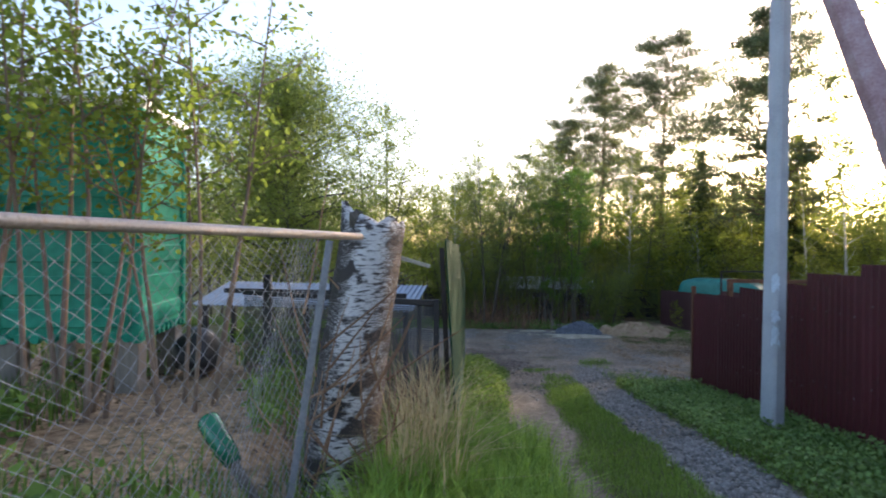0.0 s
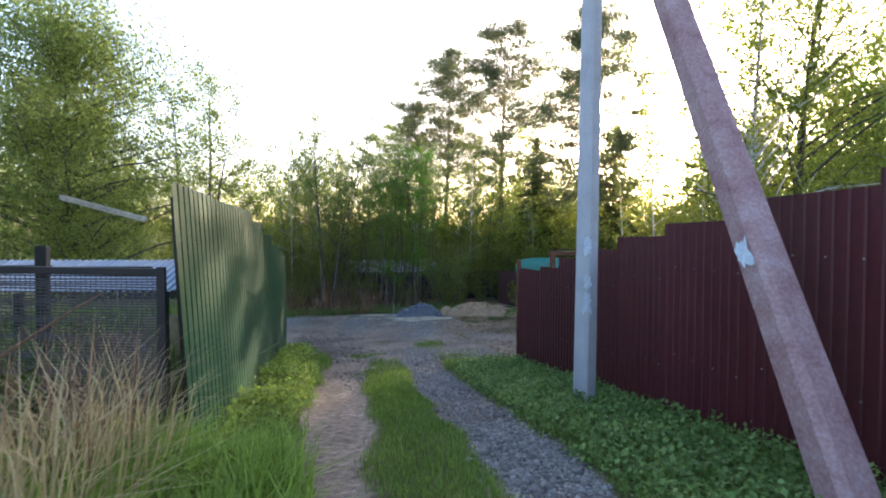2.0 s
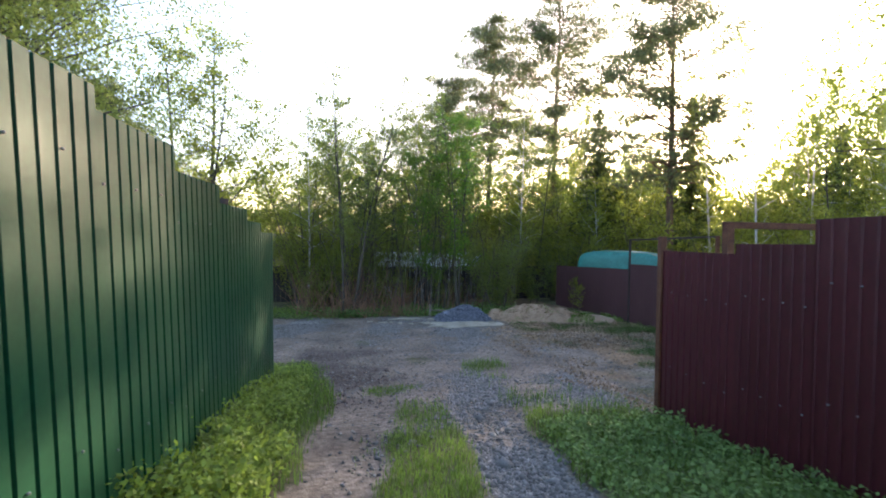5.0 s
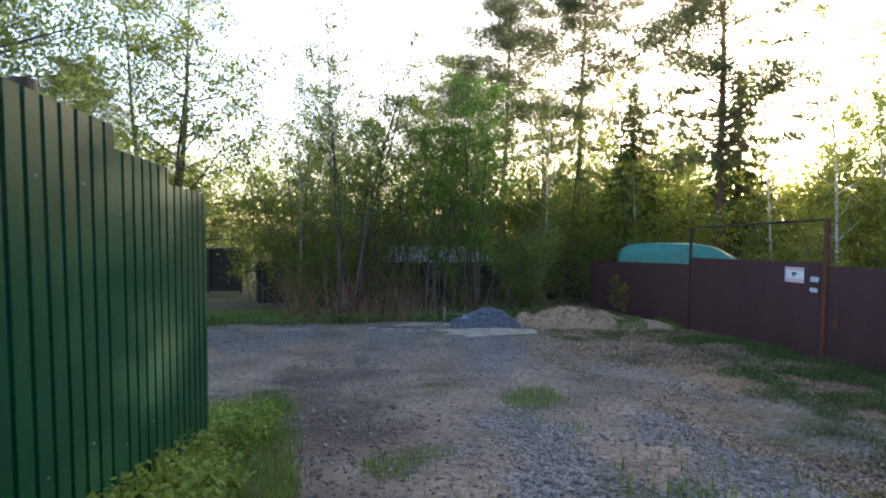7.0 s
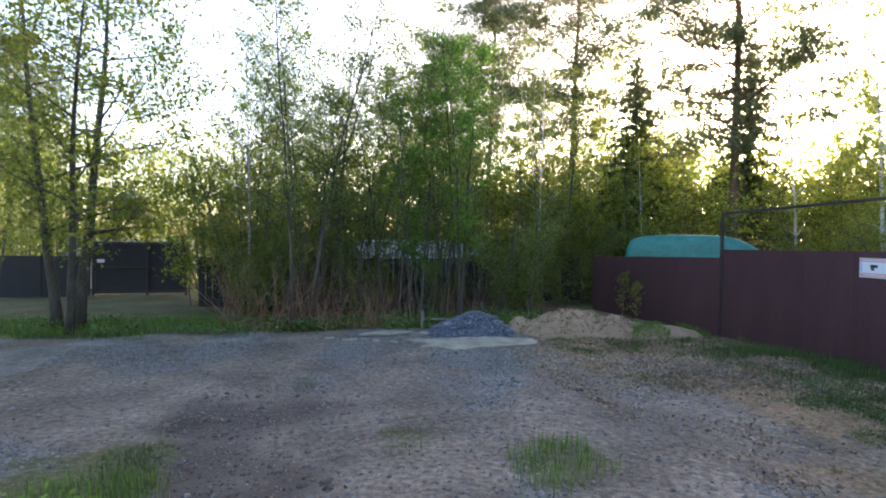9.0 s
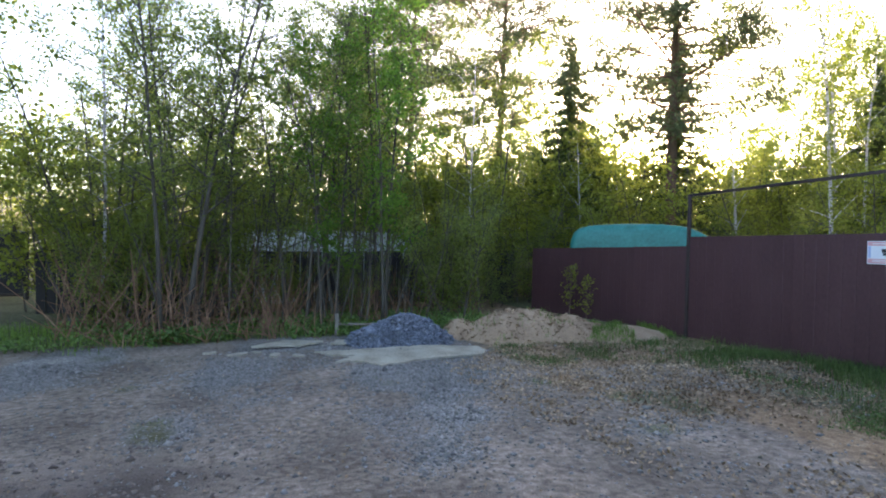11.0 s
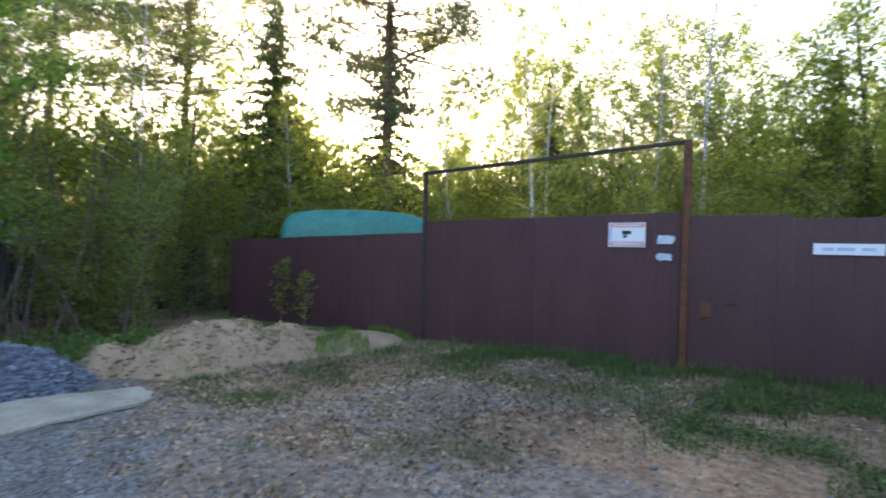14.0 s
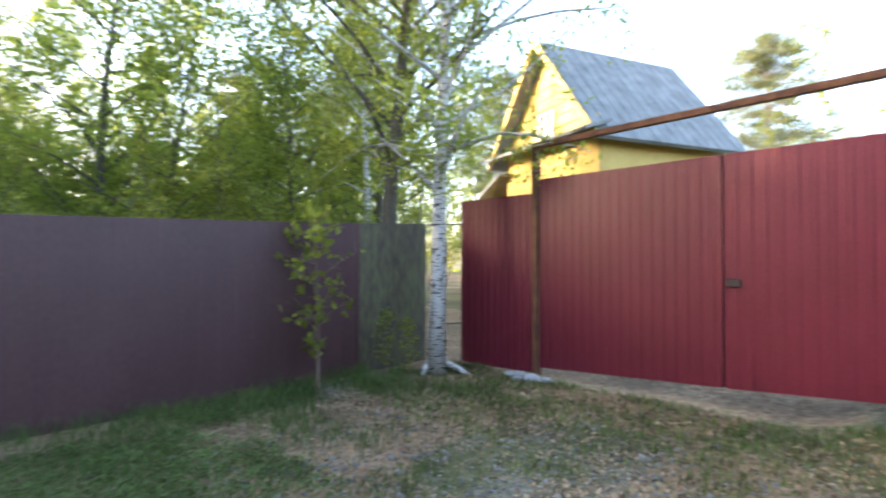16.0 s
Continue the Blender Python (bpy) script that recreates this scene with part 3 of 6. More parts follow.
leaf_red(11.6, 10.27, -2.18, -2.12, 0.16, 0.16, "side_panel")
leaf_red(10.16, 7.97, -2.04, -1.90, 0.33, 0.32, "gate_leaf")
part("gate_stile", boxm((0.09, 0.03, 2.2), (7.955, RGY - 0.03, -0.79), 0.004), M["red_paint"], red_gate)
leaf_red(7.945, 5.70, -1.90, -1.72, 0.32, 0.31, "gate_leaf")
leaf_red(5.60, 5.12, -1.75, -1.60, 0.35, 0.35, "side_panel")
for x in (10.21, 5.65):
    part("gate_post", barm((x, RGY, hz(x, RGY) - 0.3), (x, RGY, 0.78), 0.085), M["rust"], red_gate, "rusty square gate post")
part("crossbar", barm((10.26, RGY, 0.76), (5.6, RGY, 0.79), 0.07), M["rust"], red_gate, "rusty steel crossbar over the gate")
part("gate_bolt", boxm((0.13, 0.04, 0.075), (7.86, RGY + 0.03, -0.90), 0.01), M["dark_steel"], red_gate)

# Brown fence with gate and wicket on the far side of the yard.
brown_fence = thing("brown_fence", "dark brown flat profiled metal fence round the yard", "fence")


def brown(a, b, z0a, z0b, t0, t1, name, parent):
    me = sheet_mesh(name, math.dist(a, b), z0a, z0b, t0, t1, 0.19, 0.03, 0.003)
    o = part(name, me, M["brown_paint"], parent)
    place(o, a, b)
    return o


pts = [((11.06, 27.05), (11.28, 25.0), -0.66, -0.60), ((11.28, 25.0), (11.44, 23.5), -0.59, -0.55), ((11.44, 23.5), (11.572, 22.15), -0.54, -0.50)]
for a, b, t0, t1 in pts:
    brown(a, b, -2.42, -2.36, t0, t1, "fence_panel", brown_fence)
for y0, y1, t0, t1 in ((16.84, 15.6, -0.335, -0.31), (15.6, 14.4, -0.31, -0.28), (14.4, 13.2, -0.28, -0.25), (13.2, 12.0, -0.25, -0.21), (12.0, 10.83, -0.21, -0.16)):
    a, b = along((11.65, 18), (11.98, 10.83), y0), along((11.65, 18), (11.98, 10.83), y1)
    o = brown(a, b, -2.36, -2.36, t0, t1, "fence_panel", brown_fence)
    if y0 < 12.5:
        o.data.materials[0] = M["mossy_paint"]
        tagged(o, "moss-stained brown fence panel")
brown_gate = thing("brown_gate", "dark brown sheet metal yard gate under a steel frame", "gate")
brown((11.57, 22.09), (11.61, 20.048), -2.31, -2.30, -0.31, -0.27, "gate_leaf", brown_gate)
brown((11.61, 20.045), (11.65, 18.045), -2.30, -2.29, -0.27, -0.23, "gate_leaf", brown_gate)
part("gate_post", barm((11.55, 22.12, -2.6), (11.57, 22.12, 0.53), 0.06), M["dark_steel"], brown_gate)
part("gate_post", barm((11.64, 18.0, -2.6), (11.64, 17.98, 0.68), 0.085), M["rust"], brown_gate, "rusty square gate post")
part("crossbar", barm((11.57, 22.12, 0.51), (11.64, 17.98, 0.66), 0.05), M["dark_steel"], brown_gate)
wicket = thing("wicket_door", "dark brown sheet metal wicket door in the fence", "door")
brown((11.655, 17.95), (11.70, 16.845), -2.30, -2.33, -0.28, -0.28, "door_leaf", wicket)
part("lock_plate", boxm((0.02, 0.13, 0.2), (11.63, 17.74, -1.45), 0.004), M["rust"], wicket)
part("handle", barm((11.60, 17.52, -1.36), (11.62, 17.42, -1.36), 0.025), M["dark_steel"], wicket)


# ---- signs on the gate ----
def flat(name, w, h, material, parent, dy=0.0, dz=0.0, dx=0.0, label=""):
    return part(name, boxm((0.003, w, h), (-dx, dy, dz), 0.0), material, parent, label)


sign = thing("warning_sign", "white video surveillance sign with pink border on the gate", "sign")
sign.matrix_basis = pose(11.617, 18.725, -0.525)
flat("board", 0.49, 0.33, M["white_sign"], sign)
flat("top_band", 0.47, 0.055, M["red_print"], sign, dz=0.128, dx=0.004)
flat("bottom_band", 0.47, 0.065, M["red_print"], sign, dz=-0.12, dx=0.004)
flat("left_band", 0.03, 0.17, M["blue_print"], sign, dy=0.215, dz=0.01, dx=0.004)
flat("camera_body", 0.12, 0.05, M["black_print"], sign, dz=0.03, dx=0.004)
flat("camera_mount", 0.05, 0.04, M["black_print"], sign, dy=0.02, dz=-0.02, dx=0.0045)
for dz in (-0.108, -0.128):
    flat("text_bar", 0.36, 0.009, M["white_sign"], sign, dz=dz, dx=0.0055)
flat("text_bar", 0.36, 0.012, M["white_sign"], sign, dz=0.128, dx=0.0055)


def torn(name, label, at, w, h, rag, rz=0.0):
    """A torn paper notice, flat on a board."""
    rng = random.Random(hash_seed(name, at))
    o = thing(name, label, "notice")
    bm = bmesh.new()
    ring = []
    for k in range(24):
        a = 2 * math.pi * k / 24
        s = max(abs(math.cos(a)), abs(math.sin(a)))
        r = 1 - rag * rng.random()
        ring.append(bm.verts.new((0, math.cos(a) / s * w / 2 * r, math.sin(a) / s * h / 2 * r)))
    face = bm.faces.new(ring)
    ex = bmesh.ops.extrude_face_region(bm, geom=[face])
    bmesh.ops.translate(bm, vec=(-0.002, 0, 0), verts=[g for g in ex["geom"] if isinstance(g, bmesh.types.BMVert)])
    bmesh.ops.recalc_face_normals(bm, faces=bm.faces)
    part("sheet", bm, M["paper"], o)
    o.matrix_basis = pose(*at, 0, 0, rz)
    return o


def hash_seed(name, at):
    return int(abs(at[0] * 131 + at[1] * 977 + at[2] * 53) * 100) + len(name)


torn("paper_notice", "torn faded paper notice on the gate", (11.622, 18.23, -0.585), 0.24, 0.13, 0.3)
torn("paper_notice", "torn faded paper notice on the gate", (11.622, 18.24, -0.81), 0.23, 0.11, 0.35)
plate = thing("address_plate", "pale blue-white address plate on the brown fence", "sign")
plate.matrix_basis = pose(11.702, 16.34, -0.675, 0, 0, 2.6)
flat("board", 0.63, 0.125, M["white_sign"], plate)
for k, (dy, w) in enumerate(((0.18, 0.1), (0.02, 0.16), (-0.18, 0.12))):
    flat("text_bar", w, 0.035, M["blue_print"], plate, dy=dy, dx=0.004)


# ---- concrete pole with strut ----
def tapered(a, b, wa, wb, chamfer):
    """A concrete post with chamfered corners from a to b."""
    a, b = Vector(a), Vector(b)
    q = (b - a).to_track_quat("Z", "Y").to_matrix()
    bm = bmesh.new()
    rings = []
    for k in range(9):
        t = k / 8
        w, c = (wa + (wb - wa) * t) / 2, chamfer
        o = a + (b - a) * t
        rings.append([bm.verts.new(o + q @ Vector(p)) for p in ((w, w - c, 0), (w - c, w, 0), (-w + c, w, 0), (-w, w - c, 0), (-w, -w + c, 0), (-w + c, -w, 0), (w - c, -w, 0), (w, -w + c, 0))])
    for r0, r1 in zip(rings, rings[1:]):
        for s in range(8):
            bm.faces.new((r0[s], r0[(s + 1) % 8], r1[(s + 1) % 8], r1[s]))
    bm.faces.new(rings[-1])
    bm.faces.new(rings[0][::-1])
    bmesh.ops.recalc_face_normals(bm, faces=bm.faces)
    return bm


pole = thing("utility_pole", "pale grey concrete utility pole with paper scraps", "pole")
part("shaft", tapered((4.0, 6.45, -1.3), (4.13, 6.5, 8.6), 0.205, 0.16, 0.028), M["concrete"], pole)
strut = thing("pole_strut", "weathered purplish concrete strut leaning on the pole", "pole")
part("strut_shaft", tapered((3.55, 2.76, -0.95), (4.06, 6.29, 5.75), 0.25, 0.2, 0.045), M["strut"], strut)
for z, w, h in ((1.02, 0.12, 0.25), (0.62, 0.13, 0.2), (0.38, 0.12, 0.28)):
    o = torn("paper_scrap", "torn white paper scrap glued to the pole", (3.872, 6.36, z), w, h, 0.5, 22)
    o.matrix_basis = pose(3.965, 6.345, z, 0, 0, 90)
o = torn("paper_scrap", "white paper scrap glued to the concrete strut", (3.7, 3.8, 1.1), 0.13, 0.2, 0.4)
o.matrix_basis = pose(3.567, 3.80, 1.02, -27.8, 0, 0)


# ---- trees ----
def curve_up(a, way, length, n, bend, rng, wobble=0.06):
    """A bent line from a; bend lifts (or with a minus drops) its end."""
    pts, p, d = [Vector(a)], Vector(a), Vector(way).normalized()
    for k in range(n):
        d = (d + Vector((rng.uniform(-wobble, wobble), rng.uniform(-wobble, wobble), rng.uniform(-wobble, wobble) + bend / n))).normalized()
        p = p + d * (length / n)
        pts.append(p.copy())
    return pts


def leafy_tree(name, label, seed, h=8.0, spread=1.8, r=0.06, base=0.25, limbs=16, leaves=5000, size=0.09, bark="bark", leaf="leaf_alder", stems=1, up=0.9, category="tree", droop=0.3, lean=0.1, group="", shape=0.9, tight=0.16, twigs=5):
    """A broad-leaved tree: tapered stems, limbs, twigs and a crown of single leaves."""
    rng = random.Random(seed)
    gen = np.random.default_rng(seed)
    ob = thing(name, label, category, group)
    wood, twig_pts = Tubes(), []
    for s in range(stems):
        az = 2 * math.pi * (s / stems + rng.random() * 0.3)
        off = 0.0 if stems == 1 else rng.uniform(0.06, 0.2) + 0.02 * h
        tilt = lean * rng.uniform(0.4, 1.2) if stems > 1 else lean * rng.uniform(-0.5, 0.5)
        hh = h * (1 if s == 0 else rng.uniform(0.65, 0.98))
        pts = curve_up((off * math.cos(az), off * math.sin(az), -0.15), (tilt * math.cos(az), tilt * math.sin(az), 1), hh + 0.15, 9, 0.05, rng, 0.05)
        rr = r * (1 if s == 0 else rng.uniform(0.6, 0.95))
        rad = [rr * (1.25 if k == 0 else 1) * (1 - 0.93 * (k / 9) ** 0.85) + 0.004 for k in range(10)]
        wood.add(pts, rad, 8 if rr > 0.05 else 6)
        m = max(5, int(limbs / stems ** 0.6))
        for k in range(m):
            t = base + (1 - base) * ((k + rng.random()) / m) ** 0.9
            f = t * 9
            i = min(int(f), 8)
            p = pts[i].lerp(pts[i + 1], f - i)
            a = k * 2.4 + rng.uniform(-0.5, 0.5)
            rel = (t - base) / (1 - base)
            ln = spread * (0.35 + 0.65 * math.sin(math.pi * min(1, 0.18 + rel * 0.8)) ** shape) * rng.uniform(0.6, 1.15) / (stems ** 0.25)
            lp = curve_up(p, (math.cos(a), math.sin(a), up * rng.uniform(0.5, 1.2)), ln, 5, rng.uniform(-droop, droop), rng, 0.16)
            lr = max(0.006, rad[i] * 0.42)
            wood.add([lp[0], lp[2], lp[3], lp[5]], [lr * (1 - 0.9 * q / 5) + 0.002 for q in (0, 2, 3, 5)], 4 if twigs > 2 else 3, False)
            for q in range(twigs):
                j = rng.randint(1, 5)
                tw = curve_up(lp[j], (rng.uniform(-1, 1), rng.uniform(-1, 1), rng.uniform(-0.4, 0.8)), ln * rng.uniform(0.25, 0.5), 3, rng.uniform(-droop, 0.1), rng, 0.2)
                wood.add([tw[0], tw[3]], [0.005, 0.002], 3, False)
                twig_pts += [(tw[0], tw[1]), (tw[1], tw[2]), (tw[2], tw[3]), (tw[2], tw[3])]
            twig_pts += [(lp[3], lp[4]), (lp[4], lp[5])]
    A = np.array([list(p) for p, _ in twig_pts])
    B = np.array([list(q) for _, q in twig_pts])
    idx = gen.integers(0, len(A), leaves)
    c = A[idx] + (B[idx] - A[idx]) * gen.random((leaves, 1)) + gen.normal(size=(leaves, 3)) * tight * 0.6
    smooth(part("trunk", wood.data(), M[bark], ob))
    part("crown", quads_mesh("crown", leaf_quads(gen, c, size)), M[leaf], ob)
    return ob


def pine_tree(name, label, seed, h=17.0, base=0.45, spread=2.6, r=0.17, pads=92, tufts=14, bark="pine_bark", low=True):
    """A Scots pine: long bare bole, crooked limbs and flat pads of needle tufts."""
    rng = random.Random(seed)
    gen = np.random.default_rng(seed)
    ob = thing(name, label, "tree", "pines behind the yard")
    wood = Tubes()
    pts = curve_up((0, 0, -0.2), (rng.uniform(-0.03, 0.03), rng.uniform(-0.03, 0.03), 1), h + 0.2, 14, 0.0, rng, 0.025)
    rad = [r * (1 - 0.9 * (k / 14) ** 1.1) + 0.012 for k in range(15)]
    wood.add(pts, rad, 8)
    quads = []
    for k in range(pads):
        rel = ((k + rng.random()) / pads)
        t = base + (0.985 - base) * rel
        i = min(int(t * 14), 13)
        p = pts[i].lerp(pts[i + 1], t * 14 - i)
        a = k * 2.4 + rng.uniform(-0.6, 0.6)
        ln = spread * (0.8 + 0.2 * math.sin(3.0 * rel) - 0.62 * rel ** 2.2) * rng.uniform(0.4, 1.1)
        lp = curve_up(p, (math.cos(a), math.sin(a), rng.uniform(-0.1, 0.35)), ln, 5, rng.uniform(-0.1, 0.45), rng, 0.2)
        wood.add(lp, [max(0.012, rad[i] * 0.3) * (1 - 0.85 * q / 5) + 0.004 for q in range(6)], 4, False)
        for g in range(9):
            j = min(5, rng.randint(2, 6))
            tw = curve_up(lp[j], (rng.uniform(-1, 1), rng.uniform(-1, 1), rng.uniform(0, 0.5)), ln * rng.uniform(0.18, 0.42), 2, 0.2, rng, 0.2)
            wood.add([tw[0], tw[2]], [0.012, 0.004], 3, False)
            for c in (tw[1], tw[2], lp[5]):
                m = tufts
                d = gen.normal(size=(m, 3))
                d[:, 2] += 0.5
                d /= np.linalg.norm(d, axis=1, keepdims=True)
                o = np.array(c) + gen.normal(size=(m, 3)) * (0.33, 0.33, 0.10)
                side = np.cross(d, gen.normal(size=(m, 3)))
                side /= np.linalg.norm(side, axis=1, keepdims=True) + 1e-9
                L, w = 0.22, 0.018
                quads.append(np.stack([o - side * w, o + side * w, o + d * L + side * w * 0.5, o + d * L - side * w * 0.5], 1))
    if low:
        for k in range(14):
            t = rng.uniform(0.12, base)
            i = min(int(t * 14), 13)
            p = pts[i].lerp(pts[i + 1], t * 14 - i)
            a = rng.uniform(0, 6.28)
            wood.add(curve_up(p, (math.cos(a), math.sin(a), rng.uniform(-0.2, 0.3)), rng.uniform(0.3, 1.3), 3, 0, rng, 0.2), [0.018, 0.013, 0.008, 0.004], 3, False)
    smooth(part("trunk", wood.data(), M[bark], ob))
    part("crown", quads_mesh("crown", np.concatenate(quads)), M["needle"], ob)
    return ob


def spruce_tree(name, label, seed, h=9.0, spread=1.7):
    """A spruce: whorls of drooping branches, thick with needles."""
    rng, gen = random.Random(seed), np.random.default_rng(seed)
    ob = thing(name, label, "tree", "spruces")
    wood, quads = Tubes(), []
    wood.add([(0, 0, -0.2), (0, 0, h * 0.5), (0, 0, h)], [0.12, 0.07, 0.01], 8)
    for k in range(int(h * 11)):
        t = (k + rng.random()) / int(h * 11)
        z = 0.5 + (h - 0.6) * t
        a = k * 2.4
        ln = spread * (1 - t) ** 0.85 * rng.uniform(0.75, 1.1) + 0.1
        lp = curve_up((0, 0, z), (math.cos(a), math.sin(a), 0.15), ln, 4, -0.5, rng, 0.06)
        wood.add(lp, [0.02, 0.015, 0.01, 0.007, 0.003], 3, False)
        m = int(130 * ln) + 16
        f = gen.random(m) * 4
        i = np.minimum(f.astype(int), 3)
        L = np.array([list(q) for q in lp])
        c = L[i] + (L[i + 1] - L[i]) * (f - i)[:, None] + gen.normal(size=(m, 3)) * (0.10, 0.10, 0.06)
        quads.append(leaf_quads(gen, c, 0.19, 0.28))
    smooth(part("trunk", wood.data(), M["bark"], ob))
    part("crown", quads_mesh("crown", np.concatenate(quads)), M["spruce"], ob)
    return ob


def stand(ob, x, y, rz=0.0, s=1.0):
    ob.matrix_basis = pose(x, y, hz(x, y), 0, 0, rz) @ Matrix.Diagonal((s, s, s, 1))
    return ob


def in_clearing(x, y):
    """The open strip of the wood through which the low sun shines."""
    d = (x - 1) * math.cos(SUN_AZ) - (y - 9) * math.sin(SUN_AZ)
    return -4.6 < d < 1.6 and x > 12


def again(ob, x, y, rz, s):
    c = copy_thing(ob, pose(x, y, hz(x, y), 0, 0, rz))
    c.scale = (s, s, s * 1.0)
    return c


# Pines.
pine_a = stand(pine_tree("pine", "tall pine with bare bole and flat dark crown", 11, 17.4, 0.45, 4.6), 12.1, 41.5)
pine_b = stand(pine_tree("pine", "tall pine with long crooked side limbs", 12, 17.2, 0.40, 5.2), 14.3, 35.2)
pine_c = stand(pine_tree("pine", "tall full-crowned pine close to the yard", 13, 16.4, 0.34, 4.6, 0.2, 112), 17.3, 28.1)
for x, y, rz, s, src in ((9.2, 44.0, 60, 0.82, pine_b), (-14, 46, 10, 0.8, pine_c), (38, 4, 70, 0.75, pine_c), (42, -5, 150, 0.8, pine_a), (32, -12, 0, 0.85, pine_b)):
    again(src, x, y, rz, s)
spruce_a = stand(spruce_tree("spruce", "slim young spruce behind the covered van", 21, 9.6, 2.5), 15.0, 30.9)
for x, y, rz, s in ((20.5, 31, 40, 1.1), (24, 25.5, 80, 0.85), (30, 19, 130, 0.9), (21.8, 16.4, 20, 0.7)):
    again(spruce_a, x, y, rz, s)

# Broad-leaved trees of the thicket behind the yard.
alder_a = stand(leafy_tree("alder", "slender young alder in spring leaf", 31, 8.4, 2.1, 0.05, 0.24, 28, 6400, 0.066, lean=0.2, stems=2, up=0.75, shape=0.7), 2.2, 26.2)
alder_b = stand(leafy_tree("alder", "slender many-stemmed alder in spring leaf", 32, 7.6, 2.2, 0.05, 0.22, 30, 7000, 0.066, up=0.7, shape=0.7, stems=3, lean=0.2), 4.6, 26.0)
rowan = stand(leafy_tree("rowan", "bright green young rowan at the yard edge", 33, 7.6, 1.8, 0.045, 0.2, 28, 7600, 0.078, stems=2, leaf="leaf_bright", lean=0.05), 6.3, 25.6)
birch_a = stand(leafy_tree("young_birch", "pale thin young birch with fine leaves", 34, 8.8, 1.6, 0.045, 0.26, 30, 6500, 0.06, bark="birch", leaf="leaf_birch", droop=0.6, lean=0.08), 0.6, 27.5)
bush_a = stand(leafy_tree("bush", "dense green bush at the thicket edge", 35, 3.2, 1.2, 0.022, 0.1, 24, 4600, 0.065, stems=5, lean=0.35, leaf="leaf_alder", category="shrub"), 8.0, 25.4)
bush_b = stand(leafy_tree("bush", "loose light green bush behind the fence", 36, 3.8, 1.4, 0.022, 0.12, 22, 4200, 0.065, stems=4, lean=0.3, leaf="leaf_birch", category="shrub"), 9.0, 28.0)
# Lighter trees for the wood further off.
far_birch = stand(leafy_tree("young_birch", "young birch in the wood with pale spring leaves", 37, 8.8, 1.6, 0.05, 0.2, 22, 2700, 0.10, bark="birch", leaf="leaf_birch", droop=0.5, lean=0.08, twigs=2), 9.0, 36.0)
far_alder = stand(leafy_tree("alder", "young alder in the wood in spring leaf", 38, 8.0, 1.9, 0.05, 0.18, 22, 2800, 0.10, lean=0.12, twigs=2, tight=0.25), 1.0, 37.0)
far_bush = stand(leafy_tree("bush", "wide light green bush in the wood", 39, 3.8, 1.5, 0.02, 0.1, 16, 1800, 0.108, stems=4, lean=0.3, leaf="leaf_birch", category="shrub", twigs=2, tight=0.22), 5.0, 34.0)
hazel = stand(leafy_tree("hazel", "broad yellow-green hazel filling the wood edge", 40, 5.4, 2.3, 0.035, 0.06, 26, 3200, 0.115, stems=4, lean=0.3, leaf="leaf_birch", category="shrub", twigs=3, tight=0.3), 24.2, 29.2)
RNG = random.Random(77)
for k in range(41):
    x = -9 + 21 * ((k * 0.618) % 1) + RNG.uniform(-0.4, 0.4)
    row = k % 3
    y = 25.8 + row * 2.1 + RNG.uniform(-0.6, 0.6)
    if -6.5 < x < -0.2 or (x > 8.6 and y < 28):
        continue
    src = (alder_a, alder_b, birch_a, rowan, alder_b, alder_a)[k % 6] if x < 9.5 or row > 1 else bush_b
    if src is rowan and not 3 < x < 8:
        src = alder_b
    again(src, x, y, RNG.uniform(0, 360), RNG.uniform(0.75, 1.12) * (1.0 if x > -3 else 0.9))
for k in range(26):
    x = -5.5 + 16 * ((k * 0.618) % 1)
    if x > 8.3 or x < -0.1:
        continue
    again((bush_a, bush_b, bush_a)[k % 3], x, 26.0 + (k % 3) * 1.3 + RNG.uniform(-0.4, 0.4), RNG.uniform(0, 360), RNG.uniform(0.6, 1.0) * (0.55 if 4.2 < x < 7.4 else 1.0))
# Wood beyond, all round the view.
for k in range(110):
    a = radians(-48 + 222 * ((k * 0.618) % 1))
    d = 27 + 22 * ((k * 0.377) % 1)
    x, y = 6 + d * math.sin(a), 14 + d * math.cos(a)
    if (y < 38 and -9 < x < 13) or in_clearing(x, y):
        continue
    again((far_alder, far_birch, far_alder, far_birch, far_alder)[k % 5], x, y, RNG.uniform(0, 360), RNG.uniform(0.9, 1.35))
for k in range(64):
    a, d = radians(22 + 88 * ((k * 0.618) % 1)), 22 + 17 * ((k * 0.377) % 1)
    if k % 4 != 2 and in_clearing(4 + d * math.sin(a), 14 + d * math.cos(a)):
        continue
    again((far_birch, far_alder, far_bush, far_birch)[k % 4], 4 + d * math.sin(a), 14 + d * math.cos(a), RNG.uniform(0, 360), RNG.uniform(0.9, 1.3) if k % 4 != 2 else RNG.uniform(1.3, 1.8))
for k in range(44):
    x = -13 + 34 * ((k * 0.618) % 1)
    y = 32.5 + 8 * ((k * 0.377) % 1)
    if -9.5 < x < -1.2 and y < 38.5:
        continue
    again((far_alder, far_birch, far_bush, far_alder)[k % 4], x, y, RNG.uniform(0, 360), RNG.uniform(0.8, 1.05) if k % 4 != 2 else RNG.uniform(1.3, 1.7))
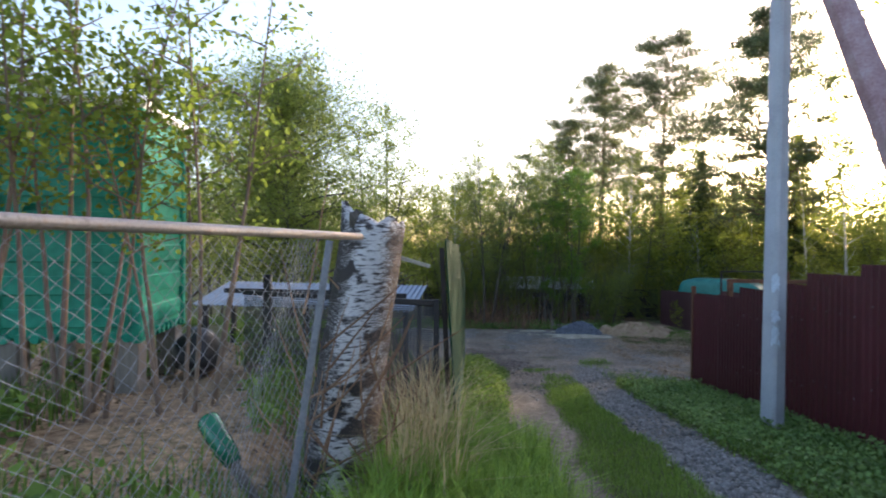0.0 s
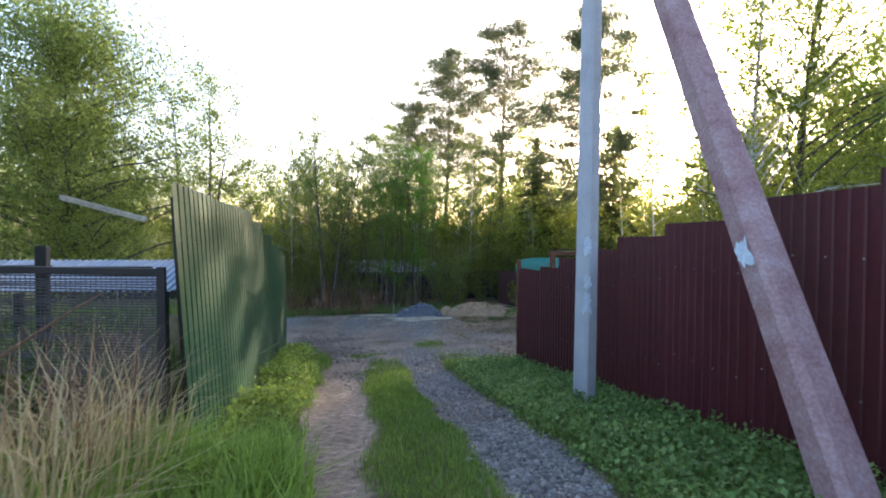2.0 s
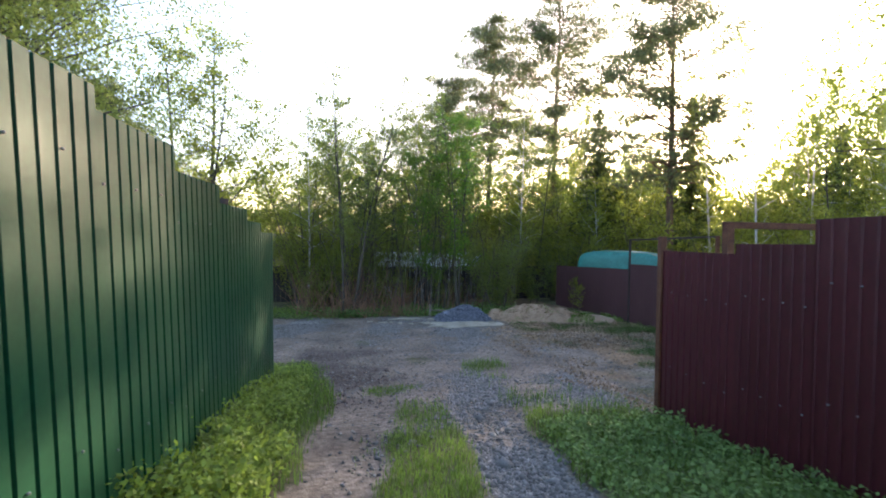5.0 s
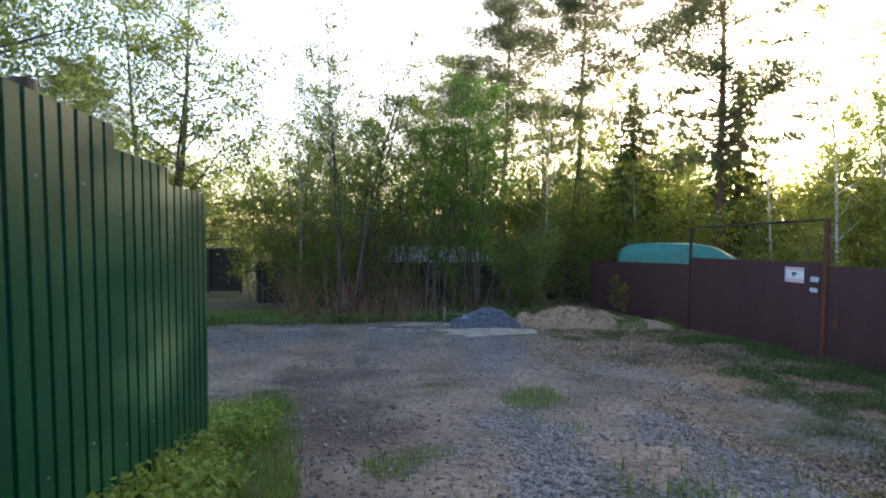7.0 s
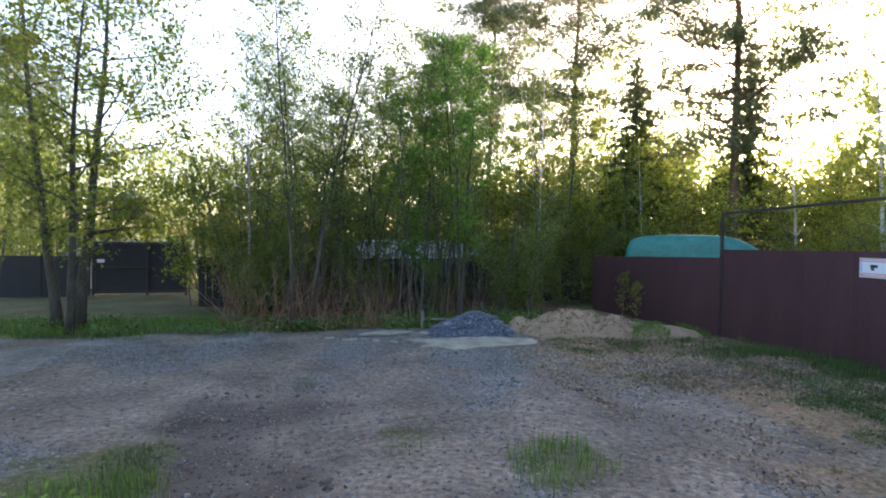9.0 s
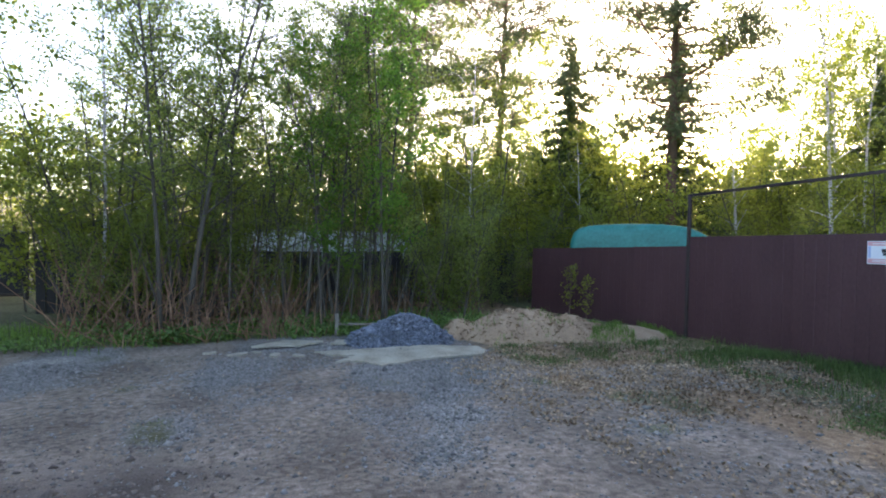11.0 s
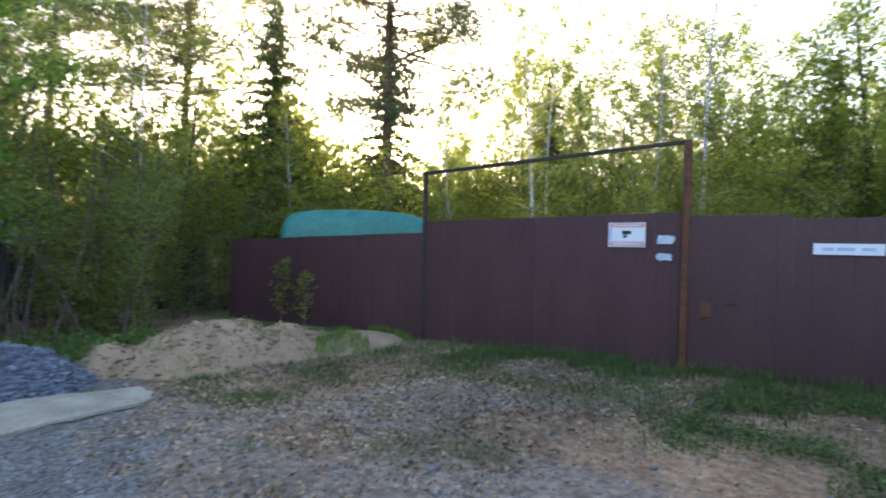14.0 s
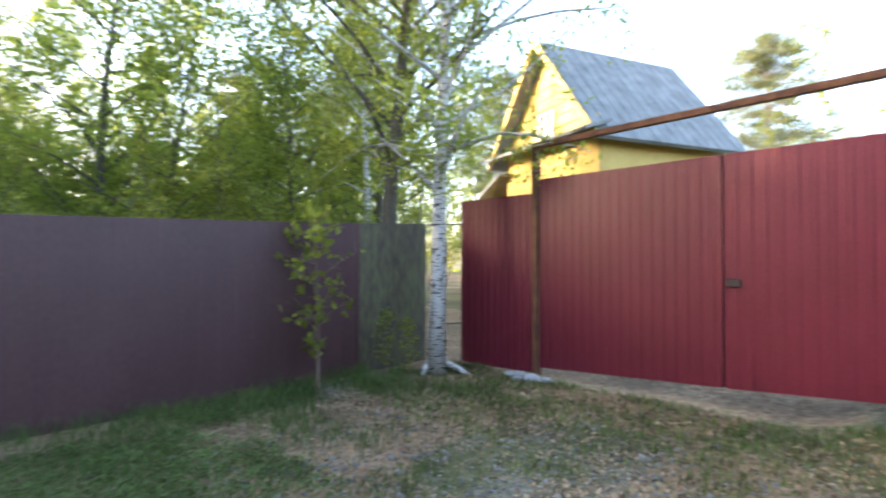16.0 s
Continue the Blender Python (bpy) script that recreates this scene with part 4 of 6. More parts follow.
for k in range(40):
    a, d = radians(30 + 45 * ((k * 0.618) % 1)), 25 + 16 * ((k * 0.377) % 1)
    if k % 4 != 1 and in_clearing(3 + d * math.sin(a), 12 + d * math.cos(a)):
        continue
    again((far_birch, far_bush, far_alder, far_birch)[k % 4], 3 + d * math.sin(a), 12 + d * math.cos(a), RNG.uniform(0, 360), RNG.uniform(1.0, 1.35) if k % 4 != 1 else RNG.uniform(1.4, 1.9))
for k in range(30):
    x = -1.0 + 19 * ((k * 0.618) % 1)
    again(far_bush, x, 29.9 + 5.5 * ((k * 0.377) % 1), RNG.uniform(0, 360), RNG.uniform(1.1, 1.75))
for k in range(26):
    a, d = radians(42 + 72 * ((k * 0.618) % 1)), 17 + 9 * ((k * 0.377) % 1)
    again(far_bush, 4 + d * math.sin(a), 14 + d * math.cos(a), RNG.uniform(0, 360), RNG.uniform(1.2, 1.7))
for x, y, s in ((9.6, 28.6, 1.0), (10.6, 29.3, 1.1), (8.8, 27.4, 0.8), (11.6, 28.4, 0.9), (12.4, 29.6, 1.2), (10.2, 27.6, 0.6), (13.8, 28.6, 1.0), (0.9, 26.2, 0.7), (1.0, 27.5, 1.1), (0.2, 28.8, 1.05), (-0.8, 30.4, 1.1), (-2.4, 35.4, 1.3), (-8.6, 35.2, 1.2)):
    again(bush_b if s > 0.9 else bush_a, x, y, RNG.uniform(0, 360), s)
for x, y, s in ((21.5, 24.5, 1.2), (23.5, 26.5, 1.3), (25.5, 27.0, 1.15), (22.5, 22.5, 1.1), (27.0, 29.0, 1.3), (20.2, 22.4, 1.0), (24.6, 24.0, 1.25), (28.5, 26.0, 1.3), (26.0, 22.0, 1.2), (23.0, 19.4, 1.05)):
    again(far_birch if s > 1.12 else far_alder, x, y, RNG.uniform(0, 360), s)
for k in range(62):
    a, d = radians(18 + 74 * ((k * 0.618) % 1)), 25 + 22 * ((k * 0.377) % 1)
    x, y = 4 + d * math.sin(a), 14 + d * math.cos(a)
    if x < 14.5 and y < 29.5:
        continue
    again(hazel, x, y, RNG.uniform(0, 360), (3.2 + 0.115 * math.hypot(x - 1, y - 9)) / 5.4 * RNG.uniform(0.85, 1.0) if in_clearing(x, y) else (RNG.uniform(0.85, 1.05) if d < 35 else RNG.uniform(1.2, 1.7)))


def far_wood():
    """The edge of the wood all round, far off, as one mass of foliage with thin stems."""
    gen = np.random.default_rng(123)
    n = 64000
    a = np.radians(gen.uniform(-62, 205, n))
    d = gen.uniform(46, 62, n)
    x, y = 6 + d * np.sin(a), 16 + d * np.cos(a)
    top = 8.6 + 3.0 * vnoise(np.degrees(a), d * 0.3, 5.0) + 1.8 * vnoise(np.degrees(a), d, 1.6)
    z = -2.4 + top * gen.random(n) ** 0.8
    c = np.column_stack([x, y, z])
    ob = tagged(part("far_wood", quads_mesh("far_wood", leaf_quads(gen, c, 0.42)), M["leaf_birch"]), "distant edge of a mixed spring wood", "wood", kind="stuff")
    t = Tubes()
    for k in range(170):
        i = int(gen.integers(0, n))
        t.add([(x[i], y[i], -2.6), (x[i] + gen.uniform(-0.3, 0.3), y[i], -2.4 + top[i] * 0.95)], [0.08, 0.02], 4, False)
    tagged(part("far_stems", t.data(), M["bark"]), "thin stems of the distant wood", "wood", kind="stuff")


far_wood()
# Trees and bushes behind the brown fence.
thin_a = stand(leafy_tree("thin_birch", "tall thin birch with sparse pale leaves", 41, 10.5, 1.1, 0.06, 0.22, 30, 5600, 0.07, bark="birch", leaf="leaf_birch", droop=0.5, lean=0.05), 17.5, 22.9)
again(thin_a, 19.0, 19.2, 130, 1.08)
again(thin_a, 21.0, 20.8, 220, 1.0)
again(thin_a, 17.9, 26.0, 40, 0.95)
big = stand(leafy_tree("willow", "large dense broad-leaved tree behind the fence", 42, 9.6, 3.3, 0.13, 0.12, 54, 22000, 0.11, leaf="leaf_shrub", lean=0.1, stems=2, shape=0.6, tight=0.3), 18.3, 13.6)
for x, y, s, src in ((15.4, 20.8, 0.95, bush_b), (16.6, 19.2, 1.1, bush_b), (14.8, 23.0, 0.8, bush_a), (18.4, 21.0, 1.2, bush_b), (15.2, 17.6, 0.85, bush_b), (17.0, 16.8, 1.0, bush_b), (15.0, 15.5, 0.85, bush_a), (14.6, 13.4, 1.0, bush_b), (15.9, 12.2, 1.15, bush_b),
                     (14.2, 11.6, 0.9, bush_a), (20.5, 17.5, 1.35, bush_b), (21, 23.5, 1.3, bush_b), (17.6, 24.8, 1.1, bush_b), (13.9, 26.8, 0.8, bush_b), (16.4, 27.2, 1.1, bush_a), (19.6, 24.4, 1.2, bush_b), (22.6, 20.5, 1.4, bush_b), (18.2, 10.6, 1.3, bush_b), (22, 12, 1.4, bush_b)):
    again(src, x, y, RNG.uniform(0, 360), s)
for k in range(34):
    a, d = radians(38 + 92 * ((k * 0.618) % 1)), 15.5 + 10 * ((k * 0.377) % 1)
    again((far_birch, far_bush, far_alder, far_bush)[k % 4], 4 + d * math.sin(a), 16 + d * math.cos(a), RNG.uniform(0, 360), RNG.uniform(0.55, 0.8) if k % 2 == 0 else RNG.uniform(1.1, 1.5))
# Birches at the corner of the brown and red fences.
corner = stand(leafy_tree("birch", "white-barked birch growing in the fence corner", 43, 10.5, 3.3, 0.115, 0.22, 70, 27000, 0.075, bark="birch", leaf="leaf_birch", droop=1.1, lean=0.03), 11.25, 11.25)
twin = stand(leafy_tree("birch", "old dark-barked birch growing behind the fence", 44, 12.5, 3.6, 0.135, 0.22, 64, 25000, 0.082, bark="bark", leaf="leaf_birch", droop=0.7, lean=0.05), 12.35, 11.3)
again(far_birch, 12.5, -13.5, 40, 1.4)
again(far_birch, 10.2, -15.0, 140, 1.3)
again(pine_a, 15.6, -14.6, 200, 0.72)
again(thin_a, 14.6, 10.0, 300, 1.05)
again(twin, 16.0, 8.8, 80, 0.85)
again(big, 16.2, 11.2, 130, 0.72)
again(big, 20.5, 16.0, 220, 0.85)
again(big, 17.5, 8.6, 40, 0.7)
# Trees left of the lane.
apple = stand(leafy_tree("willow", "spreading grey-green willow behind the green fence", 45, 7.6, 3.0, 0.13, 0.18, 46, 14000, 0.085, leaf="leaf_alder", lean=0.25, stems=3, shape=0.6, tight=0.25), -8.6, 16.5, 0, 1.08)
sparse = stand(leafy_tree("bird_cherry", "open-branched bird cherry beside the side road", 46, 9.0, 3.6, 0.11, 0.2, 36, 24000, 0.075, leaf="leaf_birch", lean=0.3, stems=3, shape=0.6, tight=0.2, up=0.6), -2.9, 25.4, 0, 1.25)
dome = stand(leafy_tree("wild_apple", "broad dense wild apple tree in fresh leaf", 47, 9.4, 4.2, 0.2, 0.14, 110, 110000, 0.085, leaf="leaf_alder", lean=0.2, stems=1, shape=0.45, tight=0.45, up=0.5, twigs=7), -5.7, 20.2)
again(apple, -11.0, 14.0, 200, 0.95)
again(birch_a, -13.0, 20.0, 60, 1.2)
again(alder_b, -9.5, 9.5, 20, 0.8)
again(alder_a, -12.0, 28.0, 20, 1.2)
# Lilac in the garden plot.
lilac = stand(leafy_tree("lilac", "tall lilac bush with bare stems and fresh leaves", 51, 3.5, 0.8, 0.022, 0.52, 22, 2300, 0.06, bark="shrub_bark", leaf="leaf_shrub", stems=6, lean=0.16, category="shrub"), -2.05, 4.25)
again(lilac, -2.75, 3.9, 110, 1.1)
again(lilac, -3.3, 3.5, 200, 1.15)


# ---- piles and slabs in the yard ----
def heap(name, label, cx, cy, rx, ry, h, material, rz=0, seed=1, lump=0.12, power=1.5):
    n = 44
    v, f = [], []
    for i in range(n + 1):
        for j in range(n + 1):
            a, b = 2 * i / n - 1, 2 * j / n - 1
            x, y = a * rx * 1.15, b * ry * 1.15
            r = math.hypot(a, b) * 1.15
            q = 1 + 0.25 * (float(vnoise(x + seed * 9, y, 0.7)) - 0.5)
            z = h * max(-0.15, (1 - (r / q) ** power)) + lump * (float(vnoise(x + seed * 5, y, 0.35)) - 0.5)
            c, s = math.cos(radians(rz)), math.sin(radians(rz))
            v.append((cx + x * c - y * s, cy + x * s + y * c, hz(cx, cy) - 0.02 + z))
    for i in range(n):
        for j in range(n):
            a = i * (n + 1) + j
            f.append((a, a + n + 1, a + n + 2, a + 1))
    return tagged(smooth(part(name, (v, f), material)), label, "pile", kind="stuff")


sand_heap = heap("sand_pile", "low heap of pale brown sand with tufts", 8.6, 23.3, 1.9, 0.95, 0.47, M["sand"], -12, 3, 0.2, 2.6)
sand_spill = heap("sand_spill", "thin spread of sand grown with grass", 10.3, 22.8, 1.3, 0.8, 0.24, M["sand"], -20, 5, 0.1, 2.0)
gravel_heap = heap("gravel_pile", "heap of crushed blue-grey gravel beside the sand", 6.05, 23.55, 1.0, 0.75, 0.52, M["blue_stone"], 5, 7)


def stones(name, label, pts, size, material, seed, category="gravel"):
    """Many loose angular stones as one object."""
    gen = np.random.default_rng(seed)
    n = len(pts)
    base = np.array([(1, 0, 0), (0, 1, 0), (-1, 0, 0), (0, -1, 0), (0, 0, 0.7), (0, 0, -0.7)], float)
    faces = np.array([(0, 1, 4), (1, 2, 4), (2, 3, 4), (3, 0, 4), (1, 0, 5), (2, 1, 5), (3, 2, 5), (0, 3, 5)])
    s = size * gen.lognormal(0, 0.5, (n, 1, 1))
    v = base[None] * gen.uniform(0.55, 1.2, (n, 6, 1)) * s + gen.normal(size=(n, 6, 3)) * s * 0.15
    a = gen.uniform(0, 6.28, n)
    c, q = np.cos(a)[:, None], np.sin(a)[:, None]
    v = np.stack([v[..., 0] * c - v[..., 1] * q, v[..., 0] * q + v[..., 1] * c, v[..., 2]], -1) + pts[:, None]
    F = (faces[None] + 6 * np.arange(n)[:, None, None]).reshape(-1, 3).astype(np.int32)
    me = bpy.data.meshes.new(name)
    me.vertices.add(n * 6)
    me.vertices.foreach_set("co", v.astype(np.float32).ravel())
    me.loops.add(F.size)
    me.loops.foreach_set("vertex_index", F.ravel())
    me.polygons.add(len(F))
    me.polygons.foreach_set("loop_start", np.arange(0, F.size, 3, dtype=np.int32))
    me.polygons.foreach_set("loop_total", np.full(len(F), 3, dtype=np.int32))
    me.update(calc_edges=True)
    return tagged(part(name, me, material), label, category, kind="stuff")


GEN = np.random.default_rng(99)


def scatter(n, x0, x1, y0, y1, weight):
    """n random places in a rectangle, kept by weight(x, y) from 0 to 1."""
    out = []
    total = 0
    for _ in range(60):
        x, y = GEN.uniform(x0, x1, n), GEN.uniform(y0, y1, n)
        k = GEN.random(n) < weight(x, y)
        out.append(np.stack([x[k], y[k]], 1))
        total += k.sum()
        if total >= n:
            break
    return np.concatenate(out)[:n]


def on_ground(p, dz=0.0):
    return np.column_stack([p, height(p[:, 0], p[:, 1]) + dz])


def on_heap(ob, n, seed):
    gen = np.random.default_rng(seed)
    co = np.array([list(v.co) for v in ob.data.vertices])
    zmin = hz(co[:, 0].mean(), co[:, 1].mean())
    co = co[co[:, 2] > zmin + 0.0]
    return co[gen.integers(0, len(co), n)] + gen.normal(size=(n, 3)) * (0.03, 0.03, 0.004)


gravel_w = lambda x, y: masks(x, y)[1] * (1 - 0.9 * masks(x, y)[0])
stones("lane_gravel", "loose grey gravel on the lane", on_ground(scatter(9000, 0.2, 4.5, 2.5, 12.5, gravel_w), 0.004), 0.016, M["stone"], 1)
stones("yard_gravel", "loose grey gravel strewn over the yard", on_ground(scatter(46000, -2.0, 10.5, 11.0, 23.5, lambda x, y: np.maximum(gravel_w(x, y), 0.07 * (1 - masks(x, y)[0]))), 0.002), 0.0125, M["stone"], 2)
stones("mud_clods", "dark clods of churned earth at the lane mouth", on_ground(scatter(2200, 0.4, 4.5, 12.2, 20.5, lambda x, y: masks(x, y)[2] ** 1.5), 0.003), 0.017, M["clod"], 5, "earth")
stones("yard_lumps", "scattered larger stones on the yard", on_ground(scatter(300, 0.5, 10.5, 11.0, 23.0, lambda x, y: 1 - masks(x, y)[0]), 0.003), 0.022, M["stone"], 6)
stones("heap_gravel", "crushed blue-grey stones of the gravel heap", on_heap(gravel_heap, 15000, 3), 0.017, M["blue_stone"], 3)
stones("sand_lumps", "small lumps and pebbles on the sand", on_heap(sand_heap, 2400, 4), 0.02, M["sand"], 4)


def heap_tufts(name, label, pts, seed):
    keep = vnoise(pts[:, 0], pts[:, 1], 0.3) > 0.56
    tufts_at.append((name, label, pts[keep], seed))


tufts_at = []
heap_tufts("sand_tufts", "grass tufts sprouting on the sand heap", on_heap(sand_heap, 1700, 14), 14)
heap_tufts("spill_tufts", "grass growing through the spread sand", on_heap(sand_spill, 5200, 15), 15)


def slab(name, label, ring, z, thick, material):
    bm = bmesh.new()
    face = bm.faces.new([bm.verts.new((x, y, z)) for x, y in ring])
    ex = bmesh.ops.extrude_face_region(bm, geom=[face])
    bmesh.ops.translate(bm, vec=(0, 0, thick), verts=[g for g in ex["geom"] if isinstance(g, bmesh.types.BMVert)])
    bmesh.ops.recalc_face_normals(bm, faces=bm.faces)
    return tagged(part(name, bm, material), label, "board")


def ragged(ring, seed, amount):
    rng = random.Random(seed)
    out = []
    for (x0, y0), (x1, y1) in zip(ring, ring[1:] + ring[:1]):
        for k in range(6):
            out.append((x0 + (x1 - x0) * k / 6 + rng.uniform(-amount, amount), y0 + (y1 - y0) * k / 6 + rng.uniform(-amount, amount)))
    return out


GZ = hz(5.5, 22.3) + 0.012
slab("broken_board", "broken pale sheet of board lying before the gravel heap", ragged([(4.56, 22.15), (4.85, 22.1), (5.1, 21.7), (5.9, 21.9), (7.0, 21.95), (7.1, 22.5), (6.2, 22.9), (5.2, 22.85), (4.4, 22.95), (4.6, 22.6), (4.95, 22.45)], 4, 0.045), GZ - 0.01, 0.03, M["plywood"])
slab("broken_board", "small pale piece of broken board on gravel", ragged([(3.42, 23.65), (4.2, 23.5), (4.68, 23.78), (4.0, 24.05)], 6, 0.03), GZ - 0.01, 0.03, M["plywood"])
slab("broken_board", "small pale piece of broken board on gravel", ragged([(4.75, 23.5), (5.3, 23.35), (5.45, 23.7), (4.9, 23.8)], 8, 0.03), GZ - 0.01, 0.03, M["plywood"])
for k, (x, y, w, rz) in enumerate(((3.2, 23.2, 0.34, 20), (3.75, 22.95, 0.26, 70), (4.1, 22.8, 0.2, 130), (2.8, 23.5, 0.22, 200), (3.5, 23.35, 0.16, 320))):
    ca, sa = math.cos(radians(rz)), math.sin(radians(rz))
    ring = [(x + ca * p * w - sa * q * w * 0.55, y + sa * p * w + ca * q * w * 0.55) for p, q in ((-0.5, -0.5), (0.4, -0.4), (0.55, 0.3), (-0.1, 0.5), (-0.45, 0.25))]
    slab("board_chip", "small splintered pale chip of broken board", ragged(ring, 30 + k, 0.015), hz(x, y) - 0.004, 0.03, M["plywood"])
plank_frame = thing("plank_edging", "old grey plank nailed to a short stake", "board")
part("stake", boxm((0.07, 0.07, 0.55), (5.05, 24.55, hz(5, 24.5) + 0.15), 0.006), M["old_wood"], plank_frame)
part("plank", barm((5.08, 24.55, hz(5, 24.5) + 0.22), (6.1, 24.45, hz(6, 24.5) + 0.18), 0.14, 0.03), M["old_wood"], plank_frame)


# ---- covered van behind the brown fence ----
def covered_van():
    ob = thing("covered_van", "van wrapped in a creased teal tarpaulin", "van", at=(13.5, 25.2, hz(13.5, 25.2)), rz=-41)
    prof = ((-2.05, 0.55), (-2.02, 1.75), (-1.9, 2.2), (-1.6, 2.36), (0.6, 2.38), (1.15, 2.22), (1.75, 1.75), (2.1, 1.55), (2.15, 0.55))
    v, f = [], []
    m = 15
    for i, (x, z) in enumerate(prof):
        for j in range(m):
            s = j / (m - 1) * 2 - 1
            y = math.copysign(min(1, abs(s) * 1.35), s) * 0.95
            drop = max(0, abs(s) - 0.74) / 0.26
            zz = z * (1 - drop) + 0.5 * drop - 0.10 * max(0, abs(s) - 0.55)
            k = float(vnoise(i * 1.7 + 3, j * 1.3, 1.0)) - 0.5
            fold = float(vnoise(i * 3.1 + 8, j * 2.7, 1.0)) - 0.5
            v.append((x + 0.07 * k, y * (0.93 + 0.07 * drop) + 0.07 * k + 0.06 * fold, zz + 0.07 * k + 0.06 * fold))
    for i in range(len(prof) - 1):
        for j in range(m - 1):
            a = i * m + j
            f.append((a, a + m, a + m + 1, a + 1))
    f.append(tuple(range(m - 1, -1, -1)))
    f.append(tuple((len(prof) - 1) * m + j for j in range(m)))
    tarp = smooth(part("tarpaulin", (v, f), M["tarp"], ob, "creased teal tarpaulin"))
    md = tarp.modifiers.new("round", "SUBSURF")
    md.levels = md.render_levels = 2
    part("underbody", boxm((3.9, 1.6, 0.5), (0, 0, 0.5), 0.05), M["black_plastic"], ob)
    part("pillar", barm((-2.1, 0.7, 1.3), (-1.98, 0.72, 2.0), 0.06), M["white_sign"], ob)
    for x in (-1.3, 1.3):
        for y in (-0.75, 0.75):
            bm = bmesh.new()
            bmesh.ops.create_cone(bm, cap_ends=True, segments=20, radius1=0.33, radius2=0.33, depth=0.22, matrix=pose(x, y, 0.33, 90))
            part("wheel", bm, M["black_plastic"], ob)


covered_van()


# ---- house behind the red gate ----
def house():
    ob = thing("yellow_house", "yellow wooden cottage with steep grey slate roof", "house", at=(16.30, 2.32, -2.2), rz=-17.3)
    # Local: the gable faces +y, the ridge runs towards -y... the roof slopes to -x and +x.
    w, d, e, top = 2.42, 4.9, 5.45, 8.3
    bm = bmesh.new()
    front = [(-w, 0, 0), (w, 0, 0), (w, 0, e), (0, 0, top - 0.15), (-w, 0, e)]
    vs = [bm.verts.new(p) for p in front]
    vb = [bm.verts.new((x, -d, z)) for x, _, z in front]
    bm.faces.new(vs)
    bm.faces.new(vb[::-1])
    for k in range(5):
        bm.faces.new((vs[k], vb[k], vb[(k + 1) % 5], vs[(k + 1) % 5]))
    bmesh.ops.recalc_face_normals(bm, faces=bm.faces)
    part("wall", bm, M["yellow_wood"], ob)
    for s in (-1, 1):
        a, b = Vector((s * (w + 0.5), 0, e - 0.7)), Vector((0, 0, top))
        n = (b - a).cross(Vector((0, 1, 0))).normalized() * 0.06
        if n.z < 0:
            n = -n
        bm = bmesh.new()
        ring = [a - n, b - n, b + n, a + n]
        q0 = [bm.verts.new(p + Vector((0, 0.5, 0))) for p in ring]
        q1 = [bm.verts.new(p + Vector((0, -d - 0.4, 0))) for p in ring]
        bm.faces.new(q0)
        bm.faces.new(q1[::-1])
        for k in range(4):
            bm.faces.new((q0[k], q1[k], q1[(k + 1) % 4], q0[(k + 1) % 4]))
        bmesh.ops.recalc_face_normals(bm, faces=bm.faces)
        part("roof_slope", bm, M["slate"], ob, "grey slate roof slope")
        part("barge_board", barm(a + Vector((0, 0.53, 0.0)), b + Vector((0, 0.53, 0.0)), 0.04, 0.2), M["yellow_wood"], ob)
        for k in range(14):
            y = 0.4 - k * (d + 0.7) / 14
            part("slate_lath", barm(a + n + Vector((0, y, 0.01)), b + n + Vector((0, y, 0.01)), 0.03, 0.03), M["slate"], ob)
    for k in range(22):
        z = 0.3 + k * 0.34
        half = w if z < e else w * max(0.02, (top - 0.3 - z) / (top - e))
        part("board", boxm((2 * half, 0.03, 0.31), (0, 0.018, z), 0.006), M["yellow_wood"], ob)
    for x, z, ww, hh in ((0, 5.6, 0.75, 1.0), (-1.1, 2.6, 0.9, 1.2), (1.1, 2.6, 0.9, 1.2)):
        o = part("window", boxm((ww, 0.06, hh), (x, 0.05, z), 0.01), M["glass_dark"], ob)
        for dx in (-ww / 2, 0, ww / 2):
            part("frame", boxm((0.07, 0.05, hh + 0.1), (x + dx, 0.085, z), 0.005), M["white_sign"], o)
        for dz in (-hh / 2, hh / 2):
            part("frame", boxm((ww + 0.1, 0.05, 0.07), (x, 0.09, z + dz), 0.005), M["white_sign"], o)
    part("eave_roof", boxm((2 * w + 1.0, 0.9, 0.1), (0.0, 0.45, e - 0.35), 0.01, Euler((radians(-18), 0, 0)).to_matrix().to_4x4()), M["slate"], ob)
    part("porch", boxm((2.6, 2.0, 3.6), (2.6 + 0.9, -1.0, 1.8), 0.02), M["yellow_wood"], ob, "yellow lean-to porch")
    part("porch_roof", boxm((3.2, 2.8, 0.12), (3.7, -0.9, 3.85), 0.01, Euler((0, radians(24), 0)).to_matrix().to_4x4()), M["slate"], ob)


house()


